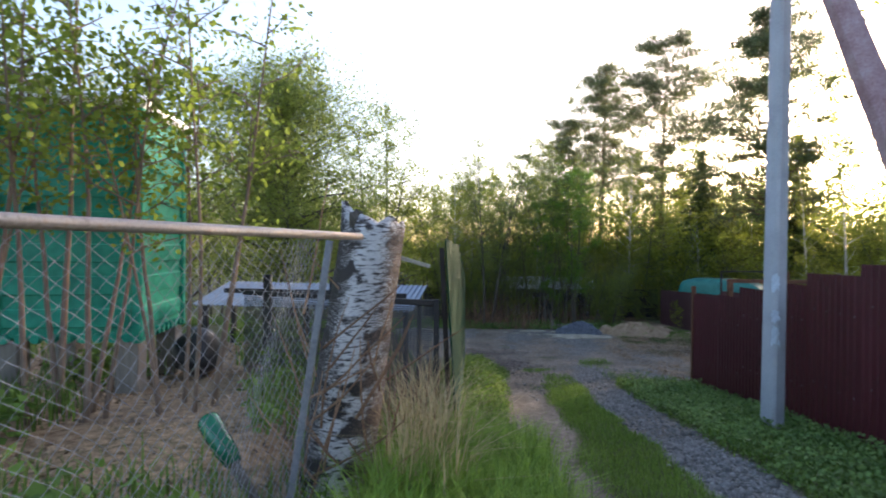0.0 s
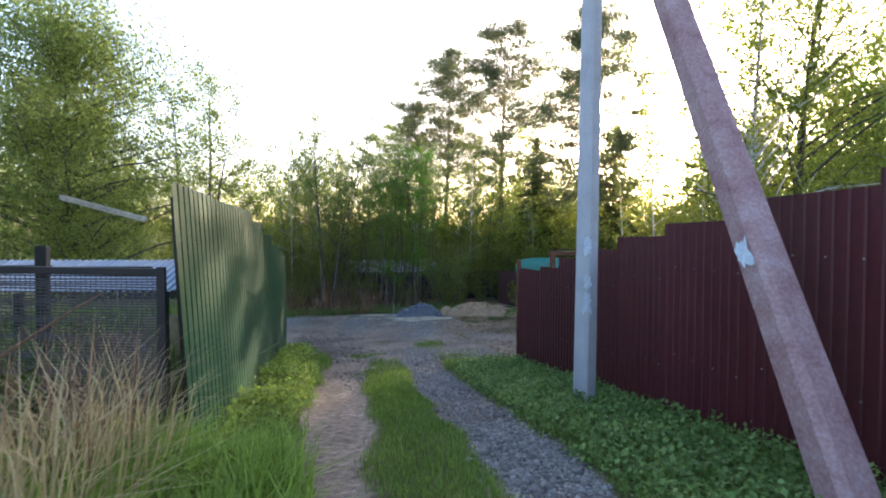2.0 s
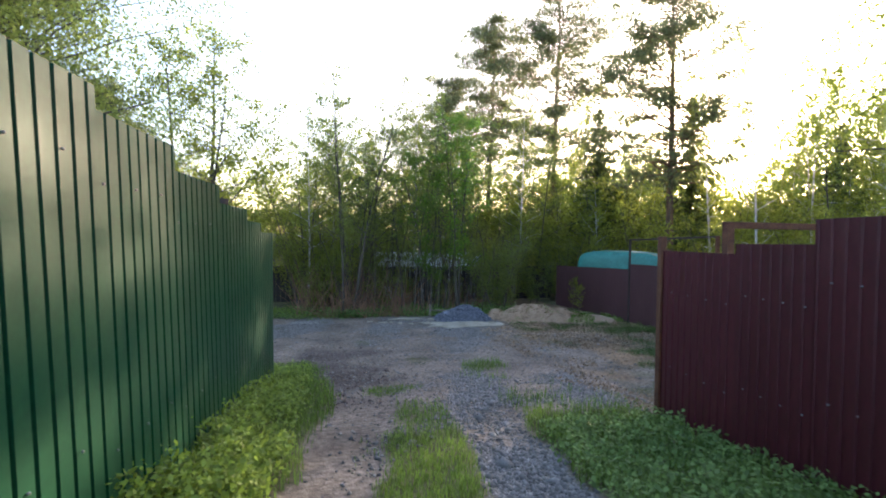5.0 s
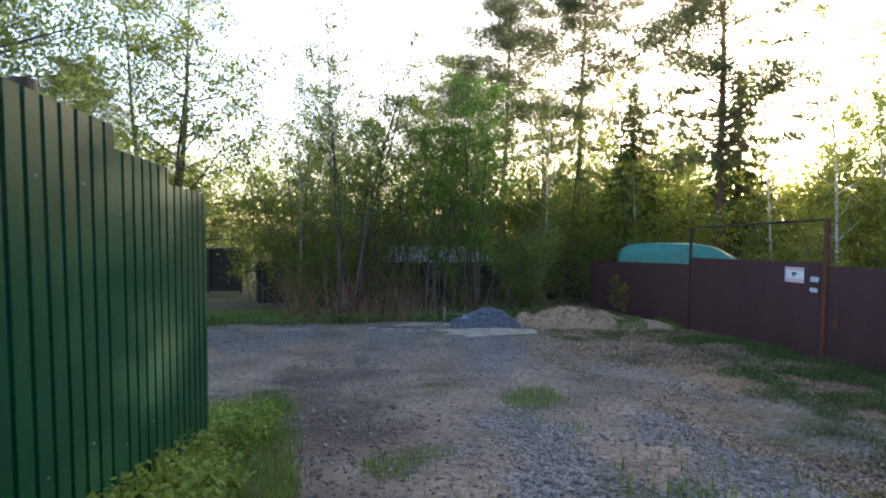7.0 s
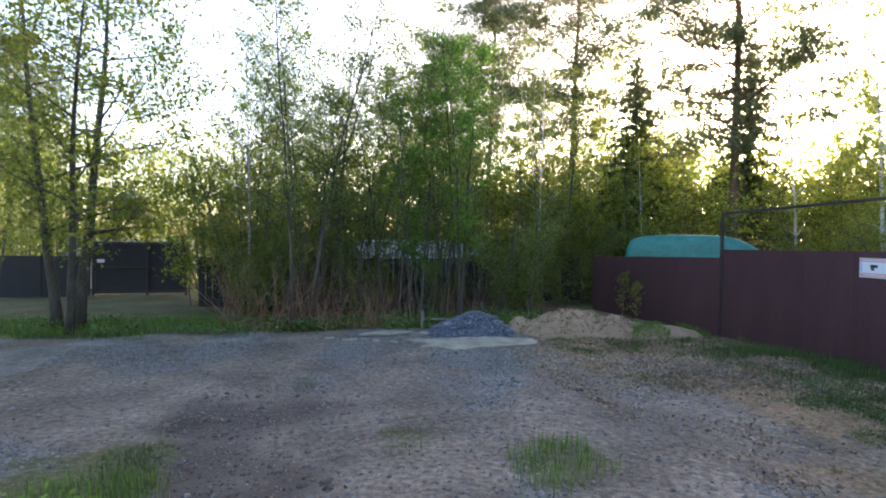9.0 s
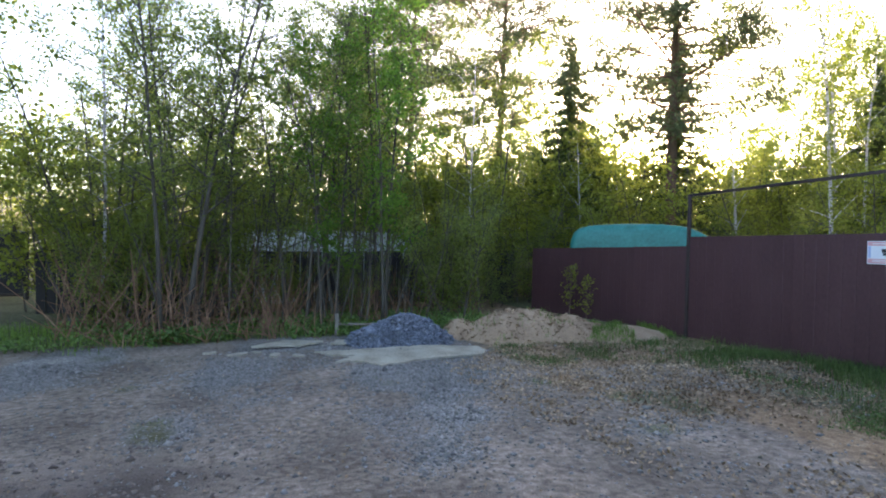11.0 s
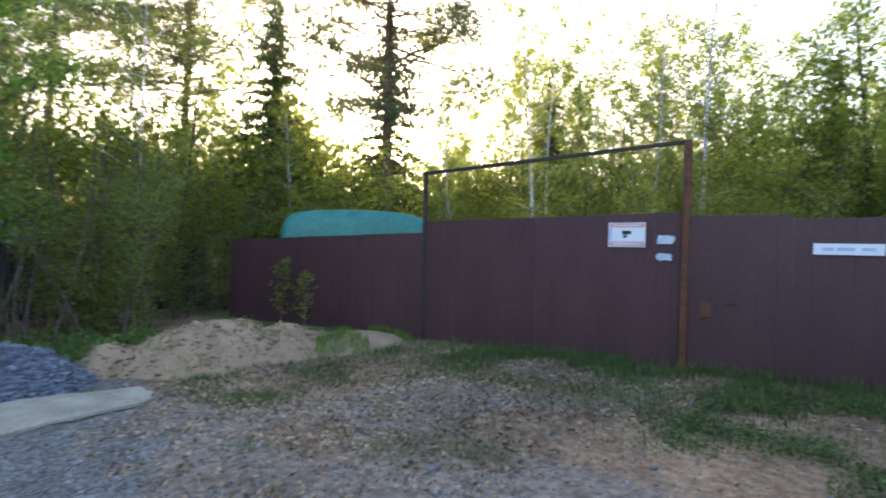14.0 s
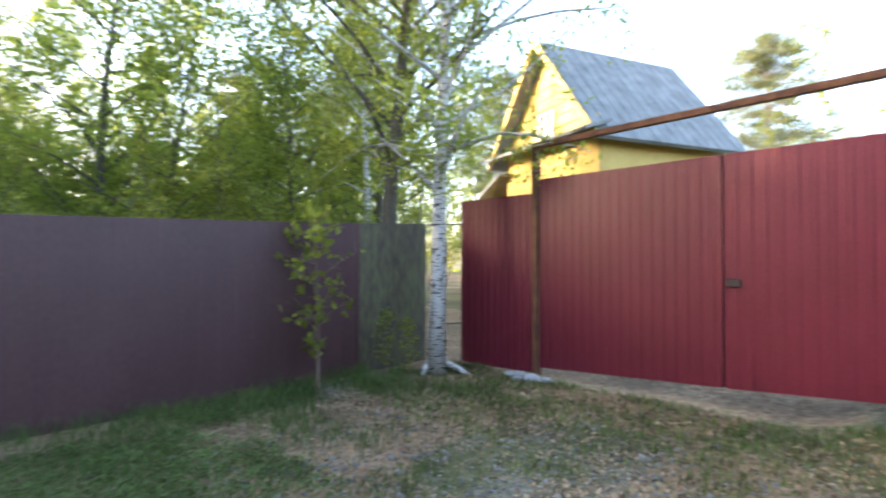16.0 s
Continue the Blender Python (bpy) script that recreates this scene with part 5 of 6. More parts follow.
# ---- garden plot on the left: stump, rail, chain link, cabin ----
def stump():
    rng = random.Random(8)
    n, rows = 28, 26
    bm = bmesh.new()
    rings = []
    for k in range(rows):
        t = k / (rows - 1)
        z = -0.25 + 1.72 * t
        cx, cy = -0.625 + 0.24 * t, 2.89 + 0.03 * t
        r = 0.172 + 0.03 * (1 - t) ** 1.3
        ring = []
        for s in range(n):
            a = 2 * math.pi * s / n
            q = 1 + 0.10 * (float(vnoise(math.cos(a) * 1.2 + 5, math.sin(a) * 1.2 + z * 1.3, 0.33)) - 0.5) + 0.05 * math.sin(3 * a)
            jag = 0.0
            if k == rows - 1:
                jag = 0.12 * float(vnoise(math.cos(a) * 2 + 9, math.sin(a) * 2, 0.5)) + (0.1 if abs(a - 3.5) < 0.5 else 0) - 0.05
            ring.append(bm.verts.new((cx + r * q * math.cos(a), cy + r * q * math.sin(a), z + jag)))
        rings.append(ring)
    for r0, r1 in zip(rings, rings[1:]):
        for s in range(n):
            bm.faces.new((r0[s], r0[(s + 1) % n], r1[(s + 1) % n], r1[s]))
    c = bm.verts.new((-0.39, 2.92, 1.40))
    for s in range(n):
        bm.faces.new((rings[-1][s], rings[-1][(s + 1) % n], c))
    ob = thing("birch_stump", "tall weathered birch stump with peeling black-white bark", "tree stump")
    ob.matrix_basis = pose(0, 0, -0.15) @ Matrix.Diagonal((1.15, 1.15, 1.15, 1))
    smooth(part("trunk", bm, M["stump_bark"], ob))
    bm = bmesh.new()
    bmesh.ops.create_icosphere(bm, subdivisions=2, radius=0.042, matrix=Matrix.Translation((-0.455, 2.80, 1.485)) @ Matrix.Diagonal((0.8, 0.8, 1.5, 1)))
    for v in bm.verts:
        v.co += Vector((rng.uniform(-0.012, 0.012), rng.uniform(-0.012, 0.012), rng.uniform(-0.015, 0.015)))
    part("knot", bm, M["bark"], ob, "dark broken knot")
    tw = Tubes()
    for k in range(30):
        z = rng.uniform(0.0, 1.0)
        a = rng.uniform(-2.6, 0.0)
        p = Vector((-0.53 + 0.23 * math.cos(a), 2.89 + 0.25 * math.sin(a), z))
        tw.add(curve_up(p, (rng.uniform(-1, 1), -0.15, rng.uniform(0.3, 1.0)), rng.uniform(0.35, 0.7), 4, 0.1, rng, 0.12), [0.007, 0.006, 0.005, 0.004, 0.002], 4, False)
    tagged(part("twig_tangle", tw.data(), M["cane"], ob), kind="stuff")


stump()
wire_fence = thing("wire_fence", "sagging chain link fence under a bare pipe rail", "fence")
FA = Vector((-0.62, 2.75, 0))
pipe = Tubes()
pipe.add([(-0.44, 2.84, 1.452), (-0.76, 2.0, 1.455), (-1.02, 1.1, 1.452), (-1.45, 0.1, 1.44), (-1.9, -0.9, 1.43)], [0.019, 0.02, 0.02, 0.02, 0.02], 10)
smooth(part("rail", pipe.data(), M["pipe"], wire_fence, "weathered pipe rail"))
part("corner_post", barm((-0.80, 2.72, -0.1), (-0.585, 2.75, 1.43), 0.035), M["wire"], wire_fence)
for p in ((-1.9, -0.9),):
    part("post", barm((p[0], p[1], -0.2), (p[0], p[1], 1.44), 0.05), M["rust"], wire_fence)


def link(a, b, z0, z1, parent, cell=0.03, bulge=0.05, seed=1):
    """Woven diamond mesh between two posts."""
    rng = random.Random(seed)
    a, b = Vector(a), Vector(b)
    way = (b - a).normalized()
    out = way.cross(Vector((0, 0, 1)))
    L = (b - a).length
    t = Tubes()
    nz = int((z1 - z0) / (cell * 0.95))
    for k in range(int(L / cell) + 1):
        pts = []
        for j in range(nz + 1):
            s = k * cell + (cell * 1.02 if (j + k) % 2 else -cell * 0.02)
            z = z0 + (z1 - z0) * j / nz
            w = bulge * math.sin(3.1 * s + z * 2) + 0.02 * math.sin(9 * s + 5 * z)
            pts.append(a + way * (s + 0.015 * math.sin(8 * z + s * 3)) + out * (w + (0.002 if j % 2 else -0.002)) + Vector((0, 0, z + 0.012 * math.sin(6 * s))))
        t.add(pts, [0.0014] * len(pts), 3, False)
    return part("wire_mesh", t.data(), M["wire"], parent)


link(FA, Vector((-1.02, 1.15, 0)), 0.0, 1.43, wire_fence)
link(Vector((-1.02, 1.15, 0)), Vector((-1.75, -0.55, 0)), 0.05, 1.43, wire_fence, seed=2)


def cabin():
    """A green moulded plastic cabin on blocks."""
    ob = thing("plastic_cabin", "green moulded plastic cabin raised on wooden blocks", "cabin", at=(-3.42, 5.3, 0.02), rz=9)
    h0, h1, w = 0.52, 2.62, 0.58
    part("body", boxm((2 * w, 2 * w, h1 - h0), (0, 0, (h0 + h1) / 2), 0.03), M["shed_tarp"], ob)
    for k in range(7):
        z = h0 + 0.2 + k * 0.29
        for c, s in (((0, -w - 0.012, z), (2 * w - 0.12, 0.03, 0.17)), ((w + 0.012, 0, z), (0.03, 2 * w - 0.12, 0.17))):
            part("panel_rib", boxm(s, c, 0.012), M["shed_tarp"], ob)
    for x in (-w, w):
        for y in (-w, w):
            part("corner_post", boxm((0.09, 0.09, h1 - h0 + 0.06), (x, y, (h0 + h1) / 2), 0.015), M["shed_tarp"], ob)
            part("block", boxm((0.2, 0.2, 0.55), (x * 0.85, y * 0.85, 0.25), 0.01), M["old_wood"], ob)
    bm = bmesh.new()
    for k in range(9):
        bmesh.ops.create_cone(bm, cap_ends=True, segments=12, radius1=0.05, radius2=0.04, depth=0.04, matrix=pose(-w + 0.08 + k * 0.125, -w - 0.01, h0 + 0.02, 90))
        bmesh.ops.create_cone(bm, cap_ends=True, segments=12, radius1=0.05, radius2=0.04, depth=0.04, matrix=pose(w + 0.01, -w + 0.08 + k * 0.125, h0 + 0.02, 0, 90))
    part("bottom_edge", bm, M["shed_tarp"], ob)
    bm = bmesh.new()
    bmesh.ops.create_cone(bm, cap_ends=False, segments=28, radius1=0.13, radius2=0.11, depth=0.05, matrix=pose(-0.25, -w - 0.03, 1.62, 90))
    part("handle_ring", bm, M["shed_tarp"], ob)
    part("roof", boxm((2 * w + 0.16, 2 * w + 0.16, 0.12), (0, 0, h1 + 0.05), 0.04), M["white_sign"], ob, "pale plastic roof")


cabin()
stake = thing("bottle_stake", "wooden stake capped with a green plastic bottle", "stake")
st = Tubes()
st.add([(-0.85, 2.75, -0.1), (-1.30, 3.02, 0.36)], [0.032, 0.028], 8)
part("stick", st.data(), M["bark"], stake)
st = Tubes()
st.add([(-1.14, 2.925, 0.2), (-1.20, 2.96, 0.26), (-1.33, 3.04, 0.39), (-1.35, 3.05, 0.41)], [0.045, 0.062, 0.064, 0.05], 12)
smooth(part("bottle", st.data(), M["bottle_green"], stake, "crumpled green plastic bottle"))


# Net panel and wooden posts between garden and green fence, far garden things.
net_fence = thing("net_fence", "low fence of dark netting on a timber frame", "fence")
part("top_rail", barm((-2.2, 5.9, 0.88), (-0.05, 5.15, 0.86), 0.05), M["dark_wall"], net_fence)
part("end_post", barm((-0.05, 5.1, -0.7), (-0.06, 5.1, 0.9), 0.055), M["dark_wall"], net_fence)
t = Tubes()
for k in range(70):
    z = -0.55 + k * 0.02
    t.add([(-2.2, 5.92, z), (-1.2, 5.56, z + 0.01 * math.sin(k)), (-0.1, 5.17, z)], [0.0062] * 3, 3, False)
for k in range(60):
    s = k / 59
    t.add([(-2.2 + 2.1 * s, 5.92 - 0.75 * s, -0.55), (-2.2 + 2.1 * s, 5.92 - 0.75 * s, 0.86)], [0.003] * 2, 3, False)
part("netting", t.data(), M["net"], net_fence)
for x, y in ((-2.3, 7.0), (-1.35, 6.6)):
    frame_post = thing("timber_frame", "dark old timber garden frame", "frame")
    part("post", barm((x, y, hz(x, y) - 0.2), (x, y, 1.02), 0.09), M["dark_wall"], frame_post)
    part("beam", barm((x - 0.6, y + 0.1, 0.80), (x + 0.9, y - 0.1, 0.80), 0.06), M["dark_wall"], frame_post)


def hoop_house(x, y, rz, r, length, name="greenhouse", label="low hoop greenhouse under pale blue plastic film"):
    ob = thing(name, label, "greenhouse", at=(x, y, hz(x, y)), rz=rz)
    v, f = [], []
    n = 16
    for k in range(12):
        for s in range(n + 1):
            a = math.pi * s / n
            q = r * (1 + 0.03 * (float(vnoise(k * 2.0, s * 1.1, 1.0)) - 0.5))
            v.append((length * (k / 11 - 0.5), q * math.cos(a), 1.15 * q * math.sin(a) + 0.1))
    for k in range(11):
        for s in range(n):
            p = k * (n + 1) + s
            f.append((p, p + 1, p + n + 2, p + n + 1))
    f.append(tuple(range(n + 1)))
    f.append(tuple(11 * (n + 1) + s for s in range(n, -1, -1)))
    smooth(part("film", (v, f), M["film"], ob))
    for k in range(4):
        t = Tubes()
        t.add([(length * (k / 3 - 0.5), 1.01 * r * math.cos(math.pi * s / 12), 1.16 * r * math.sin(math.pi * s / 12) + 0.1) for s in range(13)], [0.02] * 13, 5)
        part("hoop", t.data(), M["zinc"], ob)


hoop_house(6.1, 31.2, 6, 1.75, 5.0)
hoop_house(-6.3, 36.8, 90, 1.35, 4.0)


def cold_frame():
    ob = thing("garden_canopy", "low garden canopy roofed with pale blue sheet", "canopy")
    for x, y, z in ((-3.35, 8.55, 0.76), (-0.35, 8.05, 0.76), (-3.45, 7.75, 0.52), (-1.9, 7.45, 0.52), (-0.5, 7.25, 0.52)):
        part("post", barm((x, y, hz(x, y) - 0.2), (x, y, z), 0.07), M["dark_wall"], ob)
    me = sheet_mesh("roof_sheet", 3.3, -0.5, -0.5, 0.5, 0.5, 0.076, 0.038, 0.018)
    o = part("roof_sheet", me, M["blue_sheet"], ob, "pale blue corrugated roof sheet")
    o.matrix_basis = pose(-3.57, 8.25, 0.68, -74, 0, -10)
    bag = thing("black_bag", "slumped black plastic bag beside the cabin", "bag")
    bm = bmesh.new()
    bmesh.ops.create_icosphere(bm, subdivisions=3, radius=0.3)
    for v in bm.verts:
        n = noise.noise(v.co * 5.0)
        v.co *= 1 + 0.22 * n
        v.co.z = v.co.z * (1.05 if v.co.z > 0 else 0.6)
        v.co.x *= 0.75 + 0.35 * (0.3 - v.co.z)
    bmesh.ops.translate(bm, vec=(-2.62, 5.75, hz(-2.62, 5.75) + 0.2), verts=bm.verts)
    smooth(part("bag_body", bm, M["black_plastic"], bag))


cold_frame()

# Dark metal gate and fence at the end of the side road, with a water tower and a greenhouse behind it.
GATE_Y, GATE_Z, GATE_X = 33.0, hz(-3, 33.0), -0.85
dark_gate = thing("dark_gate", "dark brown metal double gate at the side road's end", "gate")
for x0, x1 in ((GATE_X - 4.3, GATE_X - 2.62), (GATE_X - 2.57, GATE_X - 1.35)):
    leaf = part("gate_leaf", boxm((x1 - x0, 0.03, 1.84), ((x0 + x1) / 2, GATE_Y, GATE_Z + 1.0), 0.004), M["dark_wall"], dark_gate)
    for zz in (0.14, 1.0, 1.86):
        part("leaf_rail", boxm((x1 - x0, 0.04, 0.06), ((x0 + x1) / 2, GATE_Y - 0.036, GATE_Z + zz), 0.004), M["dark_steel"], leaf)
for x in (GATE_X - 4.35, GATE_X - 2.595, GATE_X - 1.3):
    part("gate_post", boxm((0.08, 0.08, 2.2), (x, GATE_Y - 0.02, GATE_Z + 0.86), 0.006), M["dark_steel"], dark_gate)
part("top_rail", boxm((3.0, 0.05, 0.035), (GATE_X - 2.82, GATE_Y, GATE_Z + 1.945), 0.005), M["wire"], dark_gate, "pale metal top rail")
plate_far = tagged(part("number_plate", boxm((0.24, 0.01, 0.12), (GATE_X - 4.1, GATE_Y - 0.065, GATE_Z + 1.25), 0.002), M["white_sign"]), "small pale number plate on the dark gate", "sign")
low_fence = thing("low_dark_fence", "low dark metal fence beside the far gate", "fence")
for k in range(4):
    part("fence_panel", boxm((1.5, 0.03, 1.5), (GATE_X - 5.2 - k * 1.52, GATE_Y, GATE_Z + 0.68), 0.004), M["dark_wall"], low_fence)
    part("post", boxm((0.07, 0.07, 1.75), (GATE_X - 5.95 - k * 1.52, GATE_Y + 0.06, GATE_Z + 0.6), 0.005), M["dark_steel"], low_fence)


def water_tower(x, y):
    """A dark wooden tank on four braced legs."""
    ob = thing("water_tower", "dark wooden water tank on braced timber legs", "tower", at=(x, y, hz(x, y)), rz=12)
    for sx in (-0.75, 0.75):
        for sy in (-0.75, 0.75):
            part("leg", barm((sx, sy, -0.2), (sx * 0.9, sy * 0.9, 2.9), 0.13), M["dark_wall"], ob)
        part("brace", barm((sx, -0.75, 1.5), (sx * 0.92, 0.7, 2.75), 0.08), M["dark_wall"], ob)
        part("brace", barm((sx, -0.8, 1.5), (-sx, -0.72, 2.8), 0.08), M["dark_wall"], ob)
    part("deck", boxm((2.0, 2.0, 0.12), (0, 0, 2.95), 0.01), M["dark_wall"], ob)
    bm = bmesh.new()
    bmesh.ops.create_cone(bm, cap_ends=True, segments=20, radius1=0.85, radius2=0.8, depth=0.85, matrix=Matrix.Translation((0, 0, 3.43)))
    part("tank", bm, M["old_wood"], ob)
    bm = bmesh.new()
    bmesh.ops.create_cone(bm, cap_ends=True, segments=20, radius1=0.95, radius2=0.1, depth=0.35, matrix=Matrix.Translation((0, 0, 4.03)))
    part("tank_roof", bm, M["slate"], ob)


water_tower(-5.9, 39.5)
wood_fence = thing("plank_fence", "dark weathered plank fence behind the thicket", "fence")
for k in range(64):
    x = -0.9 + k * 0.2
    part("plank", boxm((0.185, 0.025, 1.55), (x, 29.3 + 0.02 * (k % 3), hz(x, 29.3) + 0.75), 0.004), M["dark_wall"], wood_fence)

# ---- grass, weeds, canes ----
def blades(name, label, pts, length, width, material, seed, droop=0.5, category="grass"):
    """Grass blades: two quads each, bent over."""
    gen = np.random.default_rng(seed)
    n = len(pts)
    L = length * gen.uniform(0.45, 1.3, (n, 1))
    a = gen.uniform(0, 6.28, n)
    out = np.stack([np.cos(a), np.sin(a), np.zeros(n)], 1)
    side = np.stack([-np.sin(a), np.cos(a), np.zeros(n)], 1) * width * 0.5
    up = np.array([0, 0, 1.0])
    k = droop * gen.uniform(0.2, 1.3, (n, 1))
    p0 = pts
    p1 = pts + up * L * 0.6 + out * L * 0.22 * k
    p2 = pts + up * L * (1 - 0.25 * k) + out * L * 0.75 * k
    q = np.concatenate([np.stack([p0 - side, p0 + side, p1 + side * 0.8, p1 - side * 0.8], 1), np.stack([p1 - side * 0.8, p1 + side * 0.8, p2 + side * 0.1, p2 - side * 0.1], 1)])
    return tagged(part(name, quads_mesh(name, q), material), label, category, kind="stuff")


grass_w = lambda x, y: masks(x, y)[0]
for name, label, pts, seed in tufts_at:
    blades(name, label, pts, 0.12, 0.008, M["grass"], seed)
u_band = lambda x, y, lo, hi: (lane_u(x, y) > lo) & (lane_u(x, y) < hi)
blades("middle_grass", "short trodden grass between the wheel tracks", on_ground(scatter(17000, 0.6, 3.4, 1.5, 13.5, lambda x, y: grass_w(x, y) ** 2 * u_band(x, y, 1.4, 2.75))), 0.075, 0.007, M["grass"], 11)
blades("verge_grass", "green grass along both fences", on_ground(scatter(20000, 0.0, 5.0, 1.5, 16.5, lambda x, y: grass_w(x, y) * (u_band(x, y, -0.2, 1.1) | u_band(x, y, 3.2, 4.7)))), 0.15, 0.008, M["grass"], 12)
blades("yard_grass", "patchy low grass at the edges of the yard", on_ground(scatter(30000, 0.6, 11.6, 10.55, 25.5, lambda x, y: step(0.54, 0.95, grass_w(x, y)) * (0.25 + 0.75 * step(0.35, 0.6, vnoise(x, y, 0.35))))), 0.075, 0.007, M["yard_blade"], 13)
blades("gate_grass", "thick grass along the brown fence", on_ground(scatter(8000, 9.0, 11.75, 11.5, 22.0, lambda x, y: grass_w(x, y) * step(9.2, 11.2, x) * step(0.35, 0.65, vnoise(x, y, 0.7)))), 0.13, 0.008, M["yard_blade"], 14)
blades("fence_foot_grass", "lush grass along the foot of the brown fence", on_ground(scatter(5200, 10.7, 11.95, 11.9, 21.5, lambda x, y: step(10.7, 11.5, x + (vnoise(x, y, 0.5) - 0.5)) * (0.3 + 0.7 * step(0.4, 0.6, vnoise(x, y, 0.9))))), 0.17, 0.008, M["yard_blade"], 20)
blades("tall_grass", "tall lush grass round the birch stump", on_ground(scatter(11500, -0.4, 0.95, 1.6, 4.7, lambda x, y: (vnoise(x, y, 0.4) > 0.3) * (1 - step(0.5, 0.85, x - 0.08 * y + 0.2)))), 0.5, 0.011, M["tall_grass"], 15, 0.8)
blades("dry_grass", "dead straw-coloured grass beside the stump", on_ground(scatter(620, -0.3, 0.1, 2.95, 4.6, lambda x, y: np.ones_like(x) * 0.9)), 0.95, 0.008, M["dry_grass"], 16, 0.9)
blades("dead_stalks", "thin dead brown weed stalks beside the stump", on_ground(scatter(240, -1.0, 0.05, 3.6, 5.0, lambda x, y: np.ones_like(x))), 0.95, 0.007, M["cane"], 19, 0.35, "dead stalks")
blades("thicket_grass", "weedy grass at the foot of the thicket", on_ground(scatter(9000, -6, 9, 24.0, 27.0, grass_w)), 0.2, 0.012, M["grass"], 17)
blades("garden_grass", "rough grass in the garden plot", on_ground(scatter(9000, -6, -0.5, 1.5, 12, lambda x, y: vnoise(x, y, 0.9) > 0.45)), 0.28, 0.012, M["grass"], 18)


def weeds(name, label, p, tall, size, n_each, seed, material="weed"):
    """Low leafy plants: leaves at random heights over each place."""
    gen = np.random.default_rng(seed)
    g = on_ground(p)
    c = np.repeat(g, n_each, 0)
    top = np.repeat(tall * gen.uniform(0.4, 1.2, len(p)), n_each)
    f = gen.random(len(c)) ** 0.6
    c = c + np.column_stack([gen.normal(size=len(c)) * 0.06, gen.normal(size=len(c)) * 0.06, f * top])
    tagged(part(name, quads_mesh(name, leaf_quads(gen, c, size, 0.7, 0.75)), M[material]), label, "weeds", kind="stuff")


weeds("verge_weeds", "leafy ground elder along the green fence", scatter(1500, -0.1, 1.6, 4.4, 15.5, lambda x, y: u_band(x, y, -0.2, 0.88) * (x < 1.15) * 0.9 * (vnoise(x, y, 0.6) > 0.3)), 0.30, 0.05, 20, 21)
weeds("fence_weeds", "leafy weeds along the red fence", scatter(2600, 2.6, 5.0, -1.0, 10.6, lambda x, y: u_band(x, y, 3.3, 4.72) & (np.hypot(x - 3.55, y - 2.95) > 0.3)), 0.17, 0.048, 18, 22, "fence_weed")
weeds("thicket_weeds", "low weeds along the thicket edge", scatter(900, -5, 8.5, 24.4, 26.5, lambda x, y: vnoise(x, y, 0.8) > 0.4), 0.25, 0.08, 12, 23, "fence_weed")
weeds("garden_weeds", "young leafy plants in the garden plot", scatter(330, -5, -0.6, 1.8, 9, lambda x, y: vnoise(x, y, 0.8) > 0.5), 0.3, 0.09, 14, 24, "grass")
weeds("gate_weeds", "lush clover and weeds before the brown gate", scatter(1300, 8.2, 11.5, 13.9, 17.6, lambda x, y: step(8.0, 9.6, x + (vnoise(x, y, 0.8) - 0.5) * 1.6) * (vnoise(x, y, 0.5) > 0.38)), 0.09, 0.030, 18, 26, "yard_blade")
weeds("leaf_litter", "dry brown leaves strewn over the ground", scatter(5200, 6.0, 11.4, 10.6, 22.5, lambda x, y: np.maximum(step(0.4, 0.7, vnoise(x, y, 1.6)) * 0.6, step(17.8, 19.0, y) * step(6.4, 7.6, x))), 0.014, 0.05, 5, 25, "litter")

weeds("yard_chips", "pale dry leaf scraps scattered over the yard", scatter(700, 0.8, 8.0, 11.5, 23.0, lambda x, y: 0.3 + 0.7 * (vnoise(x, y, 1.0) > 0.5)), 0.010, 0.03, 3, 31, "litter")
weeds("garden_litter", "dry leaves and straw over the garden soil", scatter(1500, -5, -0.6, 1.4, 9, lambda x, y: 0.3 + 0.7 * (vnoise(x, y, 0.7) > 0.45)), 0.012, 0.045, 5, 27, "litter")
weeds("gate_litter", "dry brown leaves before the red gate", scatter(2400, 5.2, 11.4, 10.6, 14.0, lambda x, y: 0.2 + 0.8 * (vnoise(x, y, 0.8) > 0.5)), 0.012, 0.04, 5, 28, "litter")
blades("gate_verge", "thin grass along the foot of the red gate", on_ground(scatter(2000, 5.2, 10.9, 10.55, 12.6, lambda x, y: 0.25 + 0.75 * (vnoise(x, y, 0.6) > 0.45))), 0.085, 0.007, M["grass"], 29)


def canes(name, label, n, x0, x1, y0, y1, h, seed, r=0.010):
    rng = random.Random(seed)
    t = Tubes()
    for k in range(n):
        x, y = rng.uniform(x0, x1), rng.uniform(y0, y1)
        z = hz(x, y)
        fall = rng.random() < 0.32
        way = (rng.uniform(-1, 1), rng.uniform(-0.6, 0.4), rng.uniform(0.15, 0.8)) if fall else (rng.uniform(-0.55, 0.55), rng.uniform(-0.4, 0.2), 1)
        t.add(curve_up((x, y, z), way, h * rng.uniform(0.3, 1.1), 3, -0.1, rng, 0.1), [r, r * 0.9, r * 0.7, r * 0.4], 4, False)
    tagged(part(name, t.data(), M["cane"]), label, "dead canes", kind="stuff")


canes("dead_canes", "brown dead knotweed canes before the thicket", 270, 0.2, 4.3, 25.0, 26.8, 1.8, 5)
canes("dead_canes", "sparse brown dead canes among bushes", 160, 4.2, 8.5, 25.4, 27.2, 1.2, 6)


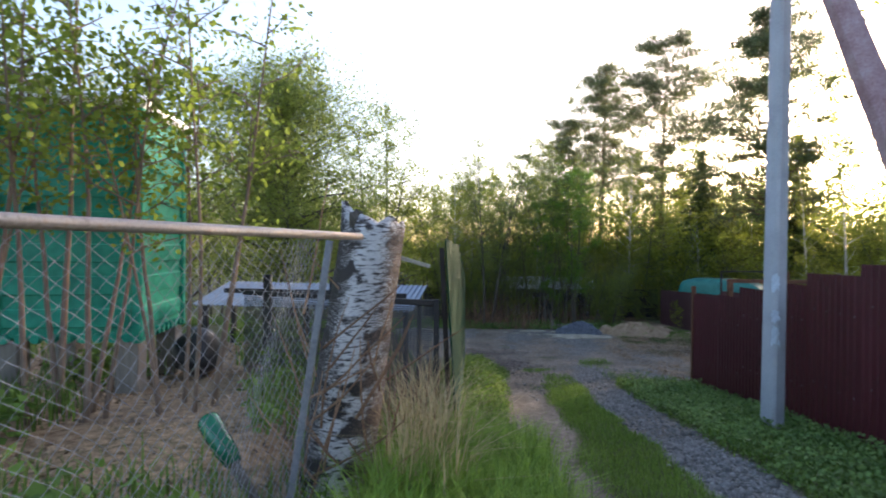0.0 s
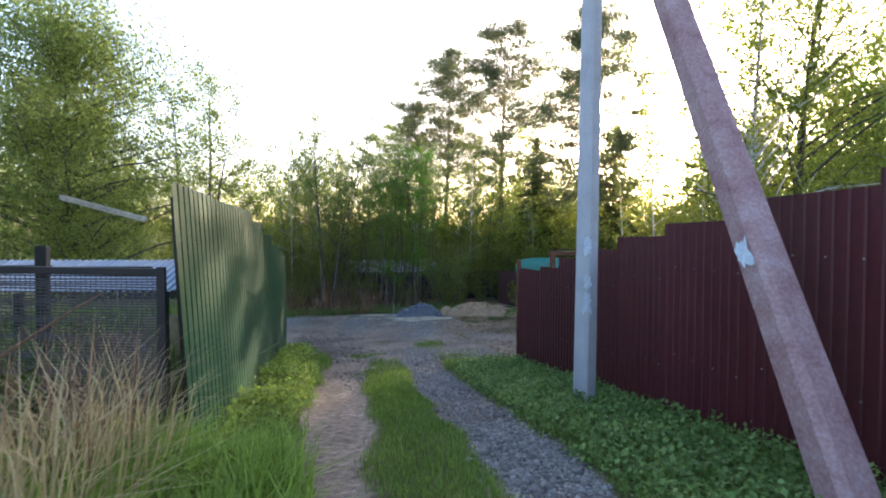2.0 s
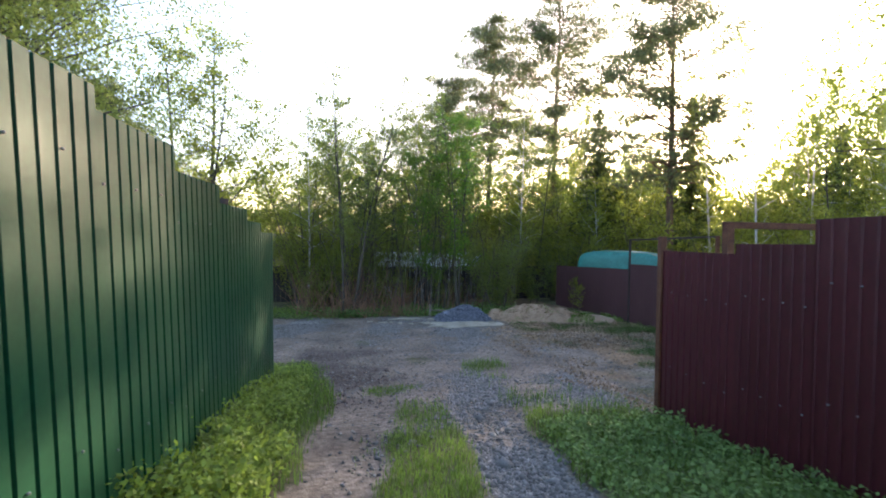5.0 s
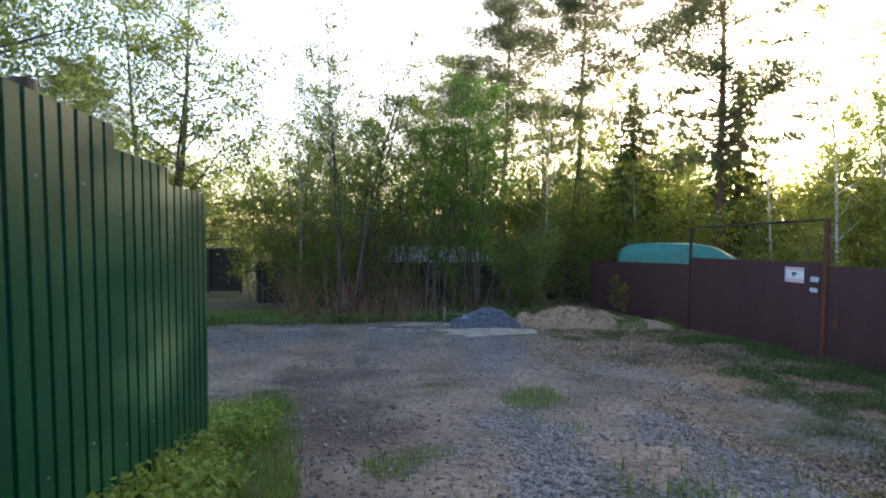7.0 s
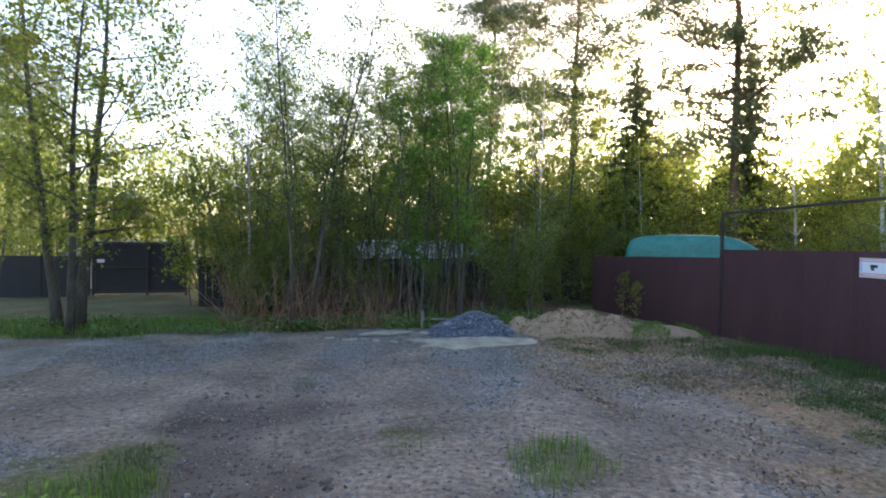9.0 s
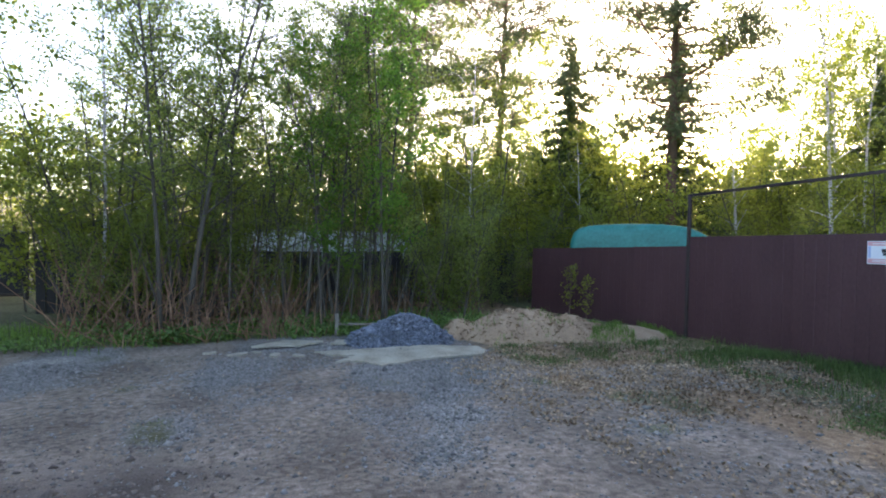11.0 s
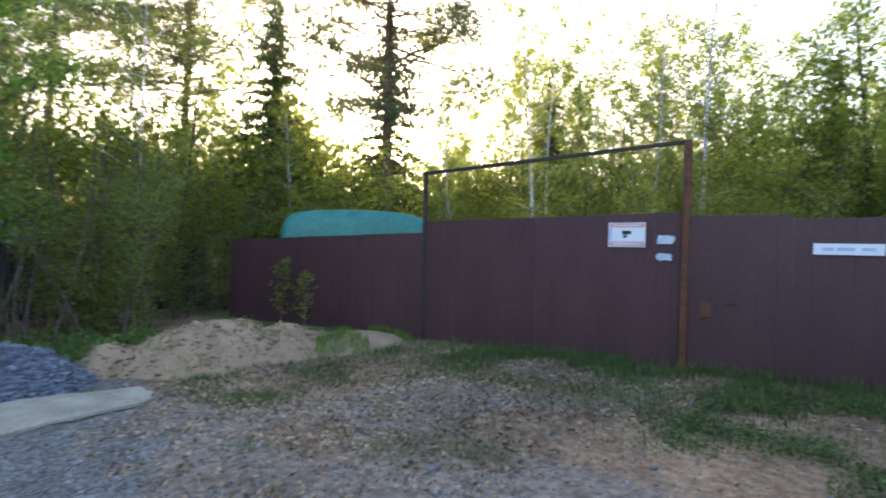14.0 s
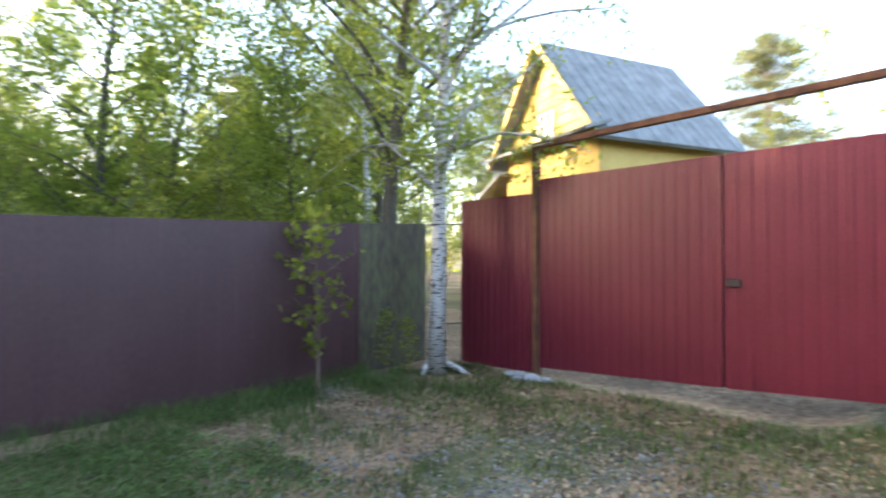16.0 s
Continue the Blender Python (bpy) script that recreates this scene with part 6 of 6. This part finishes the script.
def bare_stem(rng):
    """One thin leafless stem of the thicket."""
    x, y = rng.uniform(0.4, 8.8), rng.uniform(25.3, 28.2)
    t = Tubes()
    t.add(curve_up((x, y, hz(x, y) - 0.1), (rng.uniform(-0.25, 0.25), rng.uniform(-0.2, 0.2), 1), rng.uniform(1.6, 4.4), 4, 0.05, rng, 0.1), [0.02, 0.018, 0.014, 0.01, 0.005], 5, False)
    tagged(part("bare_stem", t.data(), M["bark"]), "thin dark leafless stem growing in the thicket", "sapling", "bare stems in the thicket")


STEMS = random.Random(8)
for k in range(90):
    bare_stem(STEMS)
canes("cut_stalks", "cut woody stalks lying at the thicket foot", 90, 1.0, 4.9, 24.5, 25.2, 0.7, 7)

# Sapling before the brown fence.
sapling = stand(leafy_tree("sapling", "small maple sapling before the brown fence", 61, 2.1, 0.5, 0.022, 0.22, 14, 260, 0.12, bark="shrub_bark", leaf="leaf_birch", category="sapling", lean=0.15, tight=0.1), 11.45, 12.85)
for x, y, s in ((11.5, 11.9, 0.4), (11.2, 11.75, 0.35), (10.9, 25.1, 0.6), (10.8, 24.3, 0.5)):
    again(sapling, x, y, RNG.uniform(0, 360), s)

# Foot of the corner birch and of the gate post.
roots = thing("birch_root", "white birch logs leaning at the foot of the birch", "log")
for a, b, r in (((11.30, 11.12, -2.05), (11.02, 10.95, -2.23), 0.035), ((11.22, 11.18, -2.02), (10.80, 10.98, -2.24), 0.04), ((11.32, 11.30, -2.02), (11.25, 11.55, -2.28), 0.04)):
    t = Tubes()
    t.add([a, ((a[0] + b[0]) / 2, (a[1] + b[1]) / 2, (a[2] + b[2]) / 2 + 0.03), b], [r, r * 0.95, r * 0.8], 8)
    smooth(part("log", t.data(), M["birch"], roots))
tie = thing("cable_tie", "black cable tied round the birch trunk", "cable")
t = Tubes()
t.add([(11.25 + 0.118 * math.cos(a * math.pi / 8), 11.24 + 0.118 * math.sin(a * math.pi / 8), -0.23) for a in range(17)] + [(11.0, 11.0, -0.22)], [0.008] * 18, 5)
part("loop", t.data(), M["black_plastic"], tie)
stick = thing("fence_stick", "thin wooden stick tied between birch and fence", "stick")
t = Tubes()
t.add([(11.28, 11.1, -1.55), (11.55, 10.5, -1.6)], [0.012, 0.01], 6)
part("stick_shaft", t.data(), M["old_wood"], stick)


def rock(x, y, r, seed):
    rng = random.Random(seed)
    bm = bmesh.new()
    bmesh.ops.create_icosphere(bm, subdivisions=2, radius=r)
    for v in bm.verts:
        v.co *= rng.uniform(0.75, 1.15)
        v.co.z *= 0.5
    bmesh.ops.translate(bm, vec=(x, y, hz(x, y) + r * 0.15), verts=bm.verts)
    tagged(part("rock", bm, M["concrete"]), "broken lump of pale concrete by the gate post", "rock", "lumps at the gate post")


for k, (x, y, r) in enumerate(((10.35, 10.62, 0.10), (10.12, 10.68, 0.13), (9.95, 10.62, 0.09), (10.25, 10.8, 0.07), (10.5, 10.65, 0.08))):
    rock(x, y, r, 70 + k)
